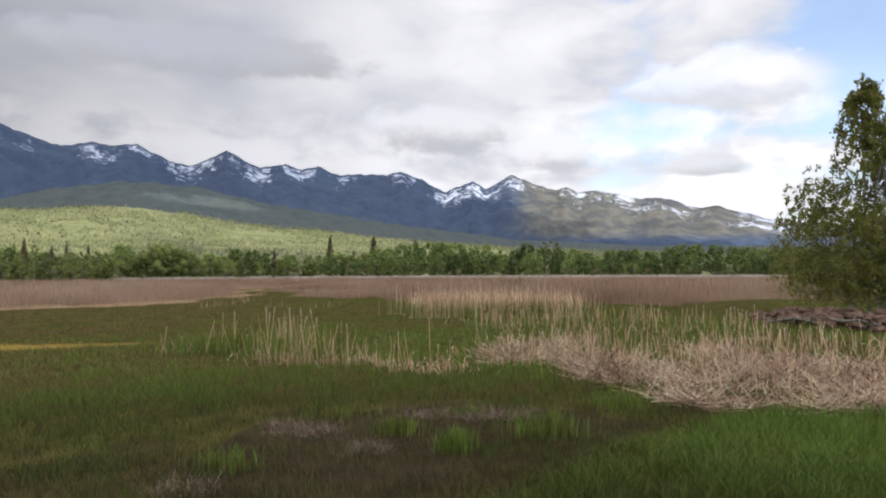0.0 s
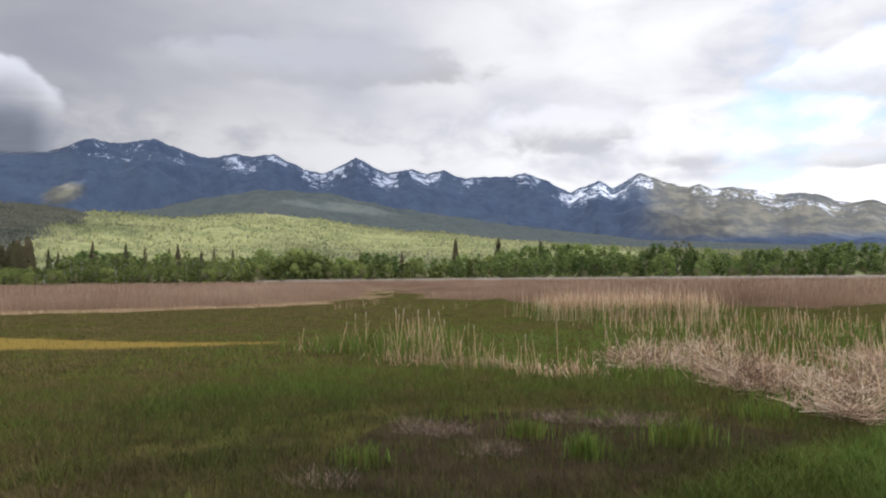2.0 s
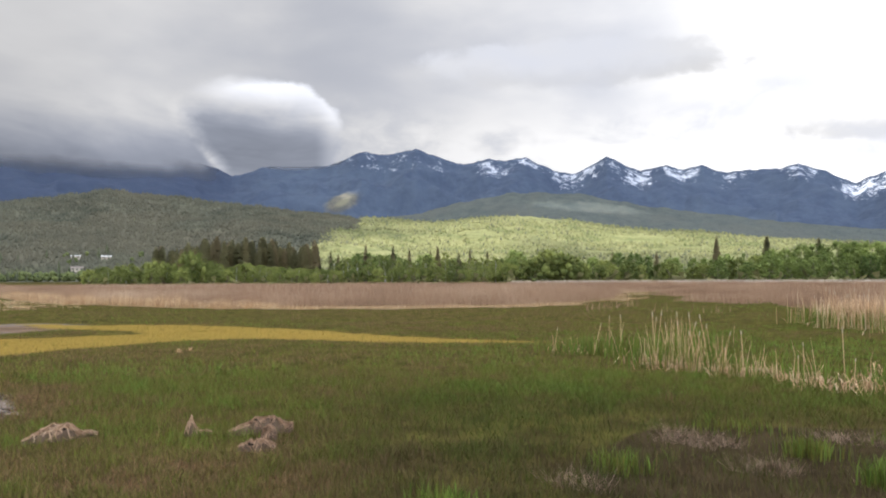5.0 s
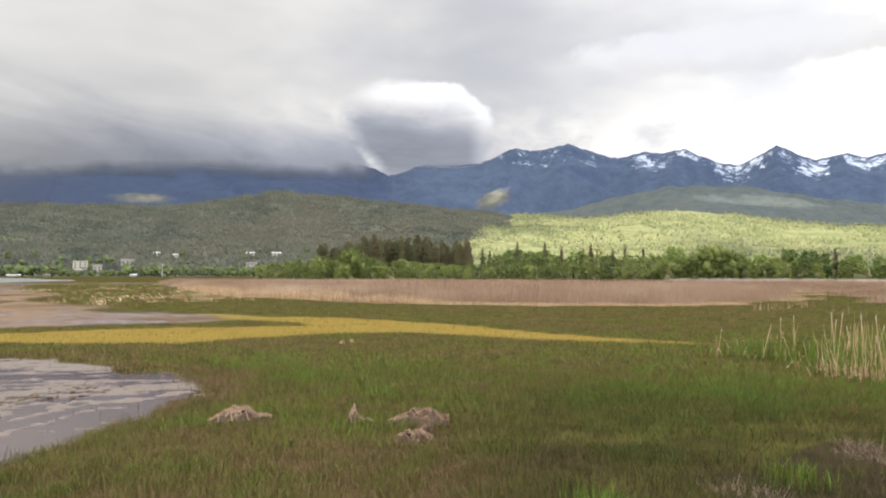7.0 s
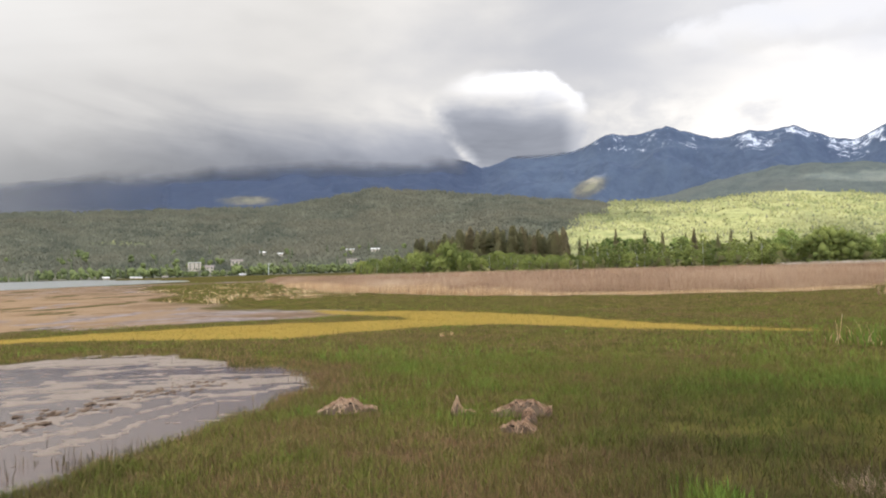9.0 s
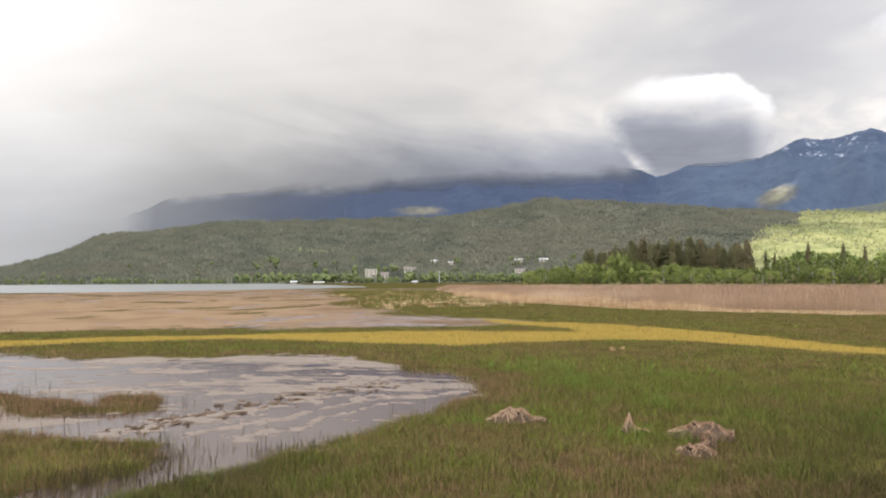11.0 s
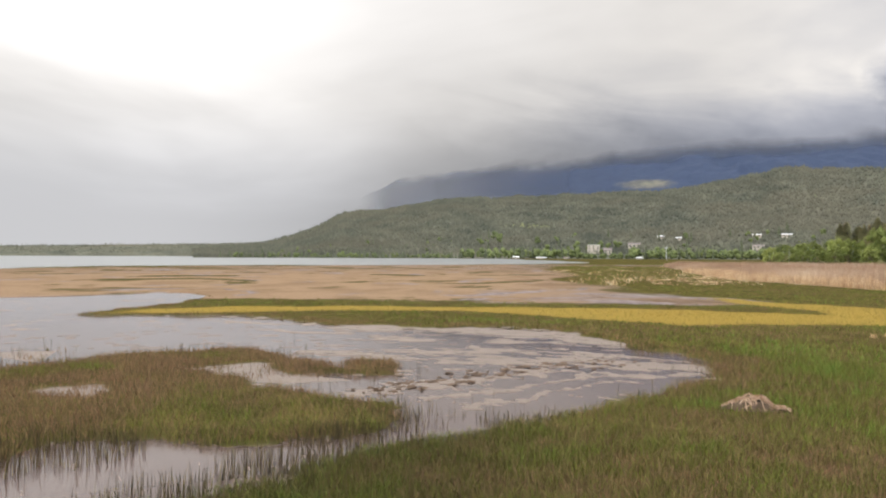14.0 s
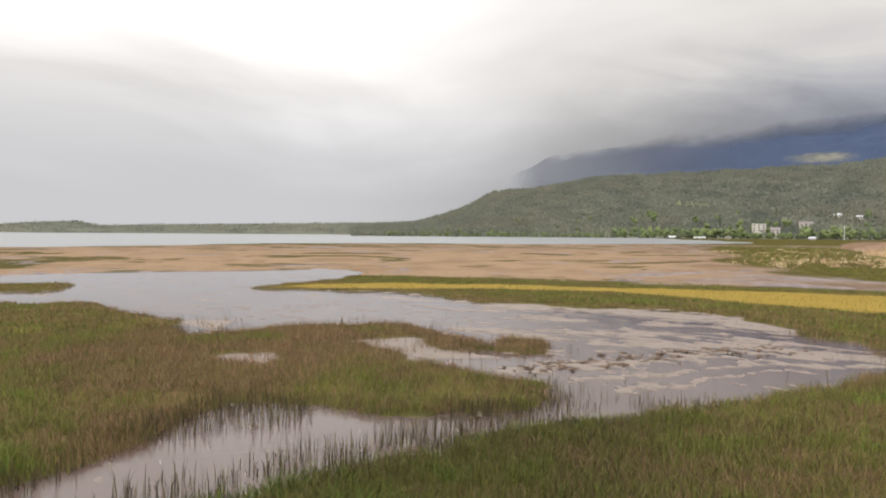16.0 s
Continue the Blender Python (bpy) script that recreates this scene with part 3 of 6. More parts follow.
# bars of silt in the pool: a line of points and a half-width, metres
BARS = [([(-28.6, 1.0), (-27.6, 3.4), (-25.6, 6.6), (-24.2, 8.2), (-22.4, 9.0)], 0.95), ([(-21.3, 1.7), (-21.1, 3.8)], 0.42), ([(-21.8, 4.5), (-20.5, 5.8)], 0.42),
        ([(-19.2, 2.9), (-18.7, 4.9), (-18.9, 7.0), (-17.3, 8.9), (-15.6, 9.9)], 0.48), ([(-15.2, 0.7), (-16.0, 2.0), (-16.7, 3.4), (-17.7, 5.6), (-17.6, 7.6)], 0.34),
        ([(-14.3, 1.8), (-15.4, 4.0), (-16.6, 6.6), (-16.4, 8.4)], 0.20), ([(-13.3, 2.4), (-14.6, 4.4), (-15.5, 6.6)], 0.16), ([(-21.6, -0.6), (-19.8, 1.3)], 0.45),
        ([(-24.6, 1.6), (-23.8, 3.2)], 0.30), ([(-23.4, 5.6), (-22.6, 7.0)], 0.34), ([(-27.6, -2.6), (-26.4, 0.0)], 0.30), ([(-31.5, -4.5), (-29.6, -1.0)], 0.35)]


def silt_bars(x, y):
    """How far a spot lies on a bar of silt: 0 in the water, 1 on its back."""
    wx = x + (fbm(x * 0.8, y * 0.8, 3, 21) - 0.5) * 1.3
    wy = y + (fbm(x * 0.8, y * 0.8, 3, 22) - 0.5) * 1.3
    best = np.full(np.shape(x), -9.0)
    for line, half in BARS:
        for (ax, ay), (bx, by) in zip(line, line[1:]):
            ex, ey = bx - ax, by - ay
            u = np.clip(((wx - ax) * ex + (wy - ay) * ey) / (ex * ex + ey * ey), 0, 1)
            best = np.maximum(best, 1 - np.hypot(wx - ax - u * ex, wy - ay - u * ey) / (half * 1.35))
    # small patches between the bars, and the bars broken up along and across
    turn, reach = np.arctan2(y + 2, x + 8), np.hypot(y + 2, x + 8)
    small = (fbm(turn * 9, reach * 3.4, 4, 25) - 0.555) * 5.0 * smooth(x + 0.25 * y, -34, -22) * smooth(y, -2.0, 2.0) - 1.5 * (1 - smooth(np.hypot(x, y), 15.0, 18.5))
    west = (fbm(turn * 22, reach * 1.3, 4, 26) - 0.63) * 5.0 * smooth(-x, 20, 30)
    best = np.maximum(best, np.maximum(small, west) - 0.35)
    best = best + (fbm(x * 1.1, y * 1.1, 4, 23) - 0.5) * 0.8 + (fbm(turn * 13, reach * 9.0, 3, 27) - 0.5) * 1.9 + (fbm(turn * 40, reach * 5.0, 4, 24) - 0.5) * 1.8
    flat = np.maximum.reduce([smooth(inside(o, x, y), -0.6, 0.2) for o in BARE])
    return np.maximum(smooth(best, 0.0, 0.42), flat)


def ground_height(x, y):
    z = (fbm(x * 0.35, y * 0.35, 3, 1) - 0.5) * 0.10 + bank(x, y)
    p = smooth(pool_depth(x, y), -0.12, 0.40)
    # the bars stand just clear of the shallow water
    bed = WATER - 0.05 + 0.066 * silt_bars(x, y)
    z = z * (1 - p) + bed * p
    return z - 1.6 * smooth(lake_depth(x, y), 0, 30)


def build_ground():
    angles = np.concatenate([np.arange(-45, 140, 0.28), np.arange(140, 315.1, 5.0)])
    reach = np.concatenate([[0.0], np.geomspace(0.8, 11.9, 64), np.arange(12, 30, 0.10), np.geomspace(30.2, 260, 140), np.geomspace(275, 4900, 34)])
    a, r = np.meshgrid(np.radians(angles), reach)
    x, y = -r * np.sin(a), r * np.cos(a)
    z = ground_height(x, y)
    fields = dict(tan=np.maximum(smooth(inside(TAN, x, y), -0.07 * r - 3, 0.05 * r + 2), 0.9 * smooth(inside(BEACH, x, y), -4, 4)), yellow=smooth(np.maximum(inside(YELLOW, x, y), inside(YELLOW_FAR, x, y)), -1.5, 2.1),
                  peat=smooth(inside(PEAT, x, y), -0.8, 0.8), silt=smooth(pool_depth(x, y), 0.0, 0.4))
    fields["bar"] = silt_bars(x, y)
    around = np.degrees(a)
    fields["wet"] = smooth(around, 46, 54) * (1 - smooth(around, 74, 84)) * smooth(r, 36, 41) * (1 - smooth(r, 52, 64))
    fields["damp"] = np.clip(1 - smooth(np.degrees(a), 60, 82) + 0.55 * smooth(r, 95, 150), 0, 1)
    v = np.stack([x, y, z], -1).reshape(-1, 3)
    me = mesh("ground", v, grid_faces(*x.shape), "ground", True, **{key: value.ravel() for key, value in fields.items()})
    tagged(new("ground", me), "flat wet marsh ground with peat, silt and tan flats", "ground", kind="structure")


build_ground()


def water_sheet(name, outline, z, mat, label):
    bm = bmesh.new()
    bm.faces.new([bm.verts.new((x, y, z)) for x, y in outline])
    tagged(part(name, bm, mat), label, "water", kind="structure")


water_sheet("pool_water", [(-62, -48), (-5, -48), (-5, 13), (-30, 13), (-62, 0)], WATER, "pool", "shallow grey marsh pool with silt showing through")
water_sheet("lake_water", [(-1500, -1200), (-80, -1200), (-80, -60), (-170, 60), (-300, 180), (-1500, 420)], -0.25, "lake", "pale rippled lake under a rainy sky")

# ---- hills and mountains ----


def crest_line(tops, angles, seed):
    """Elevation in degrees of a skyline through its summits and saddles (azimuth, elevation), roughened."""
    t = np.array(sorted(tops))
    e = np.interp(angles, t[:, 0], t[:, 1])
    return e + (fbm(angles * 1.1, angles * 0 + seed, 4, seed) - 0.5) * 0.06 * np.minimum(e, 6)


def ridge(angles, peaks, foot, crest, back, rows, spur, seed, rough=1.0, curve=1.4):
    """A range of slopes as a height field round the stand: x, y, z and the slope coordinate from 0 at the foot to 1 at the crest."""
    r = np.concatenate([np.linspace(foot, crest, rows), np.linspace(crest, back, 6)[1:]])
    a, r = np.meshgrid(angles, r)
    u = np.clip((r - foot) / (crest - foot), 0, 1)
    down = np.clip((r - crest) / (back - crest), 0, 1)
    top = crest * np.tan(np.radians(crest_line(peaks, a, seed)))
    x, y = -r * np.sin(np.radians(a)), r * np.cos(np.radians(a))
    folds = np.abs(fbm(x / spur, y / spur, 5, seed) * 2 - 1)
    z = top * u ** curve * (1 - down ** 1.5 * 0.8)
    z = z - rough * top * (folds - 0.22) * 0.85 * u * (1 - u) * 1.9
    z = z + rough * (fbm(x / (spur * 0.22), y / (spur * 0.22), 4, seed + 5) - 0.5) * top * 0.07 * np.minimum(u * 4, 1) * (1 - 0.5 * (u > 0.97))
    return x, y, z + EYE * u, u, a


def range_object(name, x, y, z, mat, label, **fields):
    v = np.stack([x, y, z], -1).reshape(-1, 3)
    me = mesh(name, v, grid_faces(*x.shape), mat, True, **{key: value.ravel() for key, value in fields.items()})
    return tagged(new(name, me), label, "mountain" if mat == "mountain" else "hill", kind="structure")


EAST_TOPS = [(-44, 2.2), (-30, 3.0), (-24.7, 3.8), (-21.3, 5.0), (-20, 4.75), (-17.2, 5.6), (-15.1, 5.75), (-12.3, 6.4), (-11, 6.3), (-10, 6.7), (-9.1, 6.55), (-5.6, 7.75),
             (-3.5, 6.55), (-2.4, 7.3), (-0.3, 6.4), (1.5, 7.4), (3.4, 8.1), (4.5, 7.8), (6.5, 7.95), (8.2, 7.8), (10, 8.5), (11.3, 8.2), (12.6, 8.5), (14.5, 8.2)]
WEST_TOPS = [(17.05, 9.45), (19.4, 8.15), (21.2, 8.45), (23.4, 9.5), (24.5, 9.4), (26.5, 9.45), (28.4, 8.95), (32.3, 10.4), (34.9, 9.75), (36.9, 10.05), (39.4, 8.9), (44.4, 8.8),
             (46.85, 7.95), (49, 8.7), (52, 9.5), (60, 9.8), (68, 9.2), (76, 7.6), (80, 6.8), (85, 6.2), (87.2, 5.1), (90.6, 3.2), (93.7, 1.1), (104, 0.3)]


def build_mountains():
    angles = np.arange(-44, 104, 0.115)
    x, y, z, u, a = ridge(angles, EAST_TOPS + WEST_TOPS, 2300, 4000, 4700, 80, 620, 31, 1 - 0.95 * smooth(angles, 58, 70))
    elevation = np.degrees(np.arctan2(z - EYE, np.hypot(x, y)))
    below = np.degrees(np.arctan2(z.max(0)[None] - EYE, 4000)) - elevation
    amount = 0.50 * (1 - smooth(a, -3, 1)) + 0.50 * smooth(a, -3, 1) * (1 - smooth(a, 27, 31)) + 0.34 * smooth(a, 27, 31)
    snow = amount * (1 - smooth(below, 0.5, 2.0)) * (1 - smooth(a, 36, 41)) * smooth(u, 0.6, 0.75)
    fields = np.maximum(0.3, smooth(fbm(a * 0.75, elevation * 0.4, 3, 8), 0.34, 0.50))
    snow = snow * np.where(a > -3, fields * smooth(below, -0.05, 0.22) * 1.25, 0.45 + 0.65 * smooth(fbm(a * 0.9, elevation * 0.5, 3, 9), 0.40, 0.58))
    # rock in the east; spots near 38 and 65 degrees paint sun patches
    bare = 0.75 * smooth(-a, 2, 9) * smooth(elevation, 1.5, 3.4) + 1.15 * np.exp(-((a - 38.1 + 0.9 * (elevation - 6.2)) / 1.15) ** 2 - ((elevation - 6.0) / 0.85) ** 2)
    bare = bare + 1.0 * np.exp(-((a - 65.5) / 2.4) ** 2 - ((elevation - 5.6) / 0.4) ** 2)
    base = 8.35 - 0.085 * np.maximum(a - 62, 0) - 0.05 * np.maximum(a - 78, 0)
    mist = smooth(elevation + (fbm(a * 0.5, elevation * 1.2, 4, 4) - 0.5) * 0.8, base - 1.3, base + 0.35) * smooth(a, 46.9, 49.5)
    mist = np.maximum(mist, 0.74 * smooth(a, 64, 86) + 0.26 * smooth(a, 85.5, 88.5))
    mist = np.maximum(mist, 0.30 * smooth(a, 60, 80) * smooth(elevation, 2, 6))
    puff = smooth(1.25 - np.hypot((a - 42.6) / 4.2, (elevation - 9.6) / 1.0), 0.0, 0.5)
    mist = np.clip(np.maximum(mist, puff), 0, 1)
    # the last attribute carries the painted shade west of 42 degrees
    range_object("mountain_range", x, y, z, "mountain", "forested mountain range, tinted haze blue, with patches of old snow", snow=snow, bare=bare, mist=mist, dense=smooth(a, 42, 50))


build_mountains()

DOME_TOPS = [(-44, 1.6), (-16, 2.0), (-6, 2.6), (4, 3.9), (10, 4.8), (14.5, 5.6), (19.3, 6.6), (22, 6.75), (25, 6.75), (28.8, 6.0), (32.5, 5.1), (40, 4.6), (52, 4.0)]
LIT_TOPS = [(-44, 1.0), (-20, 1.3), (-6, 1.9), (5, 2.7), (10.3, 3.4), (13, 3.5), (20, 4.5), (24.8, 4.9), (31, 4.5), (35.7, 4.8), (40, 4.7), (50, 4.2)]
DARK_TOPS = [(30, 3.6), (36, 4.66), (39.3, 5.05), (49.5, 6.0), (55.6, 6.4), (63, 5.1), (72, 4.8), (77, 4.65), (81.2, 4.5), (84, 4.0), (86.4, 3.55), (89.4, 3.35), (92.3, 1.85), (95.7, 0.85), (101, 0.3)]
LOW_TOPS = [(84, 1.0), (95.5, 0.95), (105, 0.72), (116.6, 0.5), (119.2, 0.42), (121, 0.72), (123.5, 0.6), (126, 0.4), (150, 0.4)]


def build_hills():
    out = []
    for name, label, span, peaks, foot, crest, back, spur, seed, opening, curve in (
            ("wooded_dome", "broad dark wooded hill below the mountains", (-44, 52), DOME_TOPS, 1500, 2350, 2900, 420, 51, 0.36, 1.1),
            ("sunlit_foothill", "pale green foothill with mixed woods in sun", (-44, 50), LIT_TOPS, 560, 1500, 1900, 330, 61, 0.72, 1.0),
            ("dark_foothill", "dark conifer hill above a small lakeside town", (30, 101), DARK_TOPS, 690, 1350, 1750, 300, 71, 0.16, 0.9),
            ("far_shore", "low dark wooded far shore of the lake", (84, 150), LOW_TOPS, 1180, 1400, 1550, 160, 81, 0.14, 0.6)):
        angles = np.arange(*span, 0.15)
        x, y, z, u, a = ridge(angles, peaks, foot, crest, back, 46, spur, seed, 0.55, curve)
        if name == "dark_foothill":
            z = z * smooth(a, 30, 38)
        if name == "sunlit_foothill":
            z = z * (1 - smooth(a, 39, 47)) - 3 * smooth(a, 41, 46)
        openness = np.broadcast_to(opening, x.shape).copy()
        if name == "dark_foothill":
            # old clearings along the slope, and gardens above the town
            openness = openness + 0.5 * np.exp(-((a - 75 + 3 * (u - 0.4)) / 3.2) ** 2 - ((u - 0.42) / 0.05) ** 2) + 0.35 * np.exp(-((a - 62) / 7) ** 2 - ((u - 0.05) / 0.06) ** 2)
        # the dome takes the forest colour with haze painted in
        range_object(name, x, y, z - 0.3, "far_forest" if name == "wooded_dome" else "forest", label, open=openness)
        out.append((name, x, y, z, u, a))
    return out


HILLS = build_hills()


def hill_woods():
    """Thousands of small conifers and round crowns over the wooded slopes."""
    rng = np.random.default_rng(5)
    for name, x, y, z, u, a in HILLS:
        count = {"wooded_dome": 18000, "sunlit_foothill": 26000, "dark_foothill": 46000, "far_shore": 6000}[name]
        rows, cols = x.shape
        i, j = rng.integers(0, rows - 6, count), rng.integers(0, cols - 1, count)
        fi, fj = rng.random(count), rng.random(count)
        pick = lambda f: (f[i, j] * (1 - fi) + f[i + 1, j] * fi) * (1 - fj) + (f[i, j + 1] * (1 - fi) + f[i + 1, j + 1] * fi) * fj
        px, py, pz = pick(x), pick(y), pick(z)
        keep = (fbm(px / 90, py / 90, 3, 14) > (0.34 if name == "sunlit_foothill" else 0.08)) & (pick(u) > 0.02)
        px, py, pz = px[keep], py[keep], pz[keep]
        n = len(px)
        h = rng.uniform(2.8, 6.6, n) * (0.5 if name in ("wooded_dome", "far_shore") else 1.0) * (np.hypot(px, py) / 1400) ** 0.5
        w = h * rng.uniform(0.20, 0.40, n)
        ring = np.linspace(0, 2 * np.pi, 6)[:-1]
        v = np.zeros((n, 6, 3))
        v[:, :5, 0] = px[:, None] + w[:, None] * np.cos(ring) * rng.uniform(0.7, 1.3, (n, 5))
        v[:, :5, 1] = py[:, None] + w[:, None] * np.sin(ring) * rng.uniform(0.7, 1.3, (n, 5))
        v[:, :5, 2] = pz[:, None] + h[:, None] * rng.uniform(0.02, 0.30, (n, 5))
        v[:, 5] = np.stack([px, py, pz + h], -1)
        f = np.array([(s, (s + 1) % 5, 5) for s in range(5)])
        faces = (f[None] + 6 * np.arange(n)[:, None, None]).reshape(-1, 3)
        opening = np.repeat(rng.normal({"sunlit_foothill": 0.70, "wooded_dome": 0.36}.get(name, 0.14), 0.14 if name == "sunlit_foothill" else 0.10 if name == "dark_foothill" else 0.08, n), 6)
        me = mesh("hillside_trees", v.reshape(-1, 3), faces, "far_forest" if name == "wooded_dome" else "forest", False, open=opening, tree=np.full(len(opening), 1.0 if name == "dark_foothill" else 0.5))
        tagged(new("hillside_trees", me), "dense mixed conifer woods on a slope", "woods", kind="stuff")


hill_woods()


# ---- unseen cloud deck, added overhead, with the gaps through which the sun reaches the slopes ----
DECK = 2600.0
GAPS = [  # azimuth and distance of the sunlit ground, its height, length along the azimuth arc and depth
    (33.2, 880, 15, 120, 210), (29.6, 1230, 50, 185, 300), (25, 1200, 50, 330, 360), (15, 1150, 45, 330, 330), (5, 1050, 25, 300, 260),
    (18.8, 2180, 230, 190, 110), (24.5, 1750, 130, 150, 70), (14.0, 1850, 120, 120, 70), (38.2, 3450, 355, 38, 95),
    (-6, 3850, 480, 420, 330), (-13, 3700, 380, 560, 420), (-21, 3500, 250, 600, 500), (-28, 3300, 170, 500, 500),
    (65.5, 3000, 280, 150, 60)]


# the deck stays out of view and only shapes the sunlight
def build_cloud_deck():
    flat = Vector((SUN_WAY.x, SUN_WAY.y)).normalized()
    slope = 1 / math.tan(radians(SUN_HEIGHT))
    cell = 34.0
    x, y = np.meshgrid(np.arange(-3000, 6600, cell), np.arange(-5600, 2600, cell))
    near, far = np.full(x.shape, -1.0), np.full(x.shape, -1.0)
    for a, r, h, along, deep in GAPS:
        t = radians(a)
        cx = -r * math.sin(t) + (DECK - h) * slope * flat.x
        cy = r * math.cos(t) + (DECK - h) * slope * flat.y
        across = (x - cx) * math.cos(t) + (y - cy) * math.sin(t)
        out = -(x - cx) * math.sin(t) + (y - cy) * math.cos(t)
        reach = 1 - np.hypot(across / along, out / deep)
        if r < 3000:
            near = np.maximum(near, np.minimum(reach, 0.36))
        else:
            far = np.maximum(far, reach)
    torn, fray = fbm(x / 210, y / 210, 4, 44) - 0.5, hashed(x, y, 7) - 0.5
    gap = np.maximum(near + torn * 1.05 + fray * 0.38, far + torn * 0.16 + fray * 0.12)
    z = DECK + (fbm(x / 500, y / 500, 4, 45) - 0.5) * 120
    keep = (gap[:-1, :-1] < 0.05).ravel()
    faces = grid_faces(*x.shape)[keep]
    me = mesh("cloud_deck", np.stack([x, y, z], -1).reshape(-1, 3), faces, "cloud", True)
    tagged(new("cloud_deck", me), "unseen broken deck of cloud high overhead, added to shade the ground", "cloud", kind="structure")


build_cloud_deck()

# ---- grass, sedge and reeds ----


def clear_of(x, y):
    """Distance by which a spot lies clear of the water."""
    return -pool_depth(x, y)


def scatter(rng, low, high, density, span=(-40, 133)):
    area = 0.5 * radians(span[1] - span[0]) * (high * high - low * low)
    n = int(area * density)
    r = np.sqrt(rng.uniform(low * low, high * high, n))
    a = np.radians(rng.uniform(*span, n))
    return -r * np.sin(a), r * np.cos(a)


def blade_mesh(name, x, y, z, h, w, lean, tone, rng, mat="grass", fold=True, deep=0.0):
    """Bent tapering blades: x, y, z, height, width and lean (a fraction of the height) are arrays."""
    n = len(x)
    t = rng.uniform(0, 2 * np.pi, n)
    s = rng.uniform(0, 2 * np.pi, n)
    cx, cy = np.cos(t) * w / 2, np.sin(t) * w / 2
    lx, ly = np.cos(s) * lean * h, np.sin(s) * lean * h
    if fold:
        v = np.zeros((n, 5, 3))
        v[:, 0] = np.stack([x - cx, y - cy, z - 0.03], -1)
        v[:, 1] = np.stack([x + cx, y + cy, z - 0.03], -1)
        v[:, 2] = np.stack([x + 0.3 * lx - cx * 0.8, y + 0.3 * ly - cy * 0.8, z + 0.58 * h], -1)
        v[:, 3] = np.stack([x + 0.3 * lx + cx * 0.8, y + 0.3 * ly + cy * 0.8, z + 0.58 * h], -1)
        v[:, 4] = np.stack([x + lx, y + ly, z + h], -1)
        f = np.array([(0, 1, 3), (0, 3, 2), (2, 3, 4)])
    else:
        v = np.zeros((n, 3, 3))
        v[:, 0] = np.stack([x - cx, y - cy, z - 0.03], -1)
        v[:, 1] = np.stack([x + cx, y + cy, z - 0.03], -1)
        v[:, 2] = np.stack([x + lx, y + ly, z + h], -1)
        f = np.array([(0, 1, 2)])
    k = v.shape[1]
    faces = (f[None] + k * np.arange(n)[:, None, None]).reshape(-1, 3)
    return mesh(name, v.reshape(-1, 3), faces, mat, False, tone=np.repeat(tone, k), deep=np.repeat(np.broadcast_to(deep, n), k))


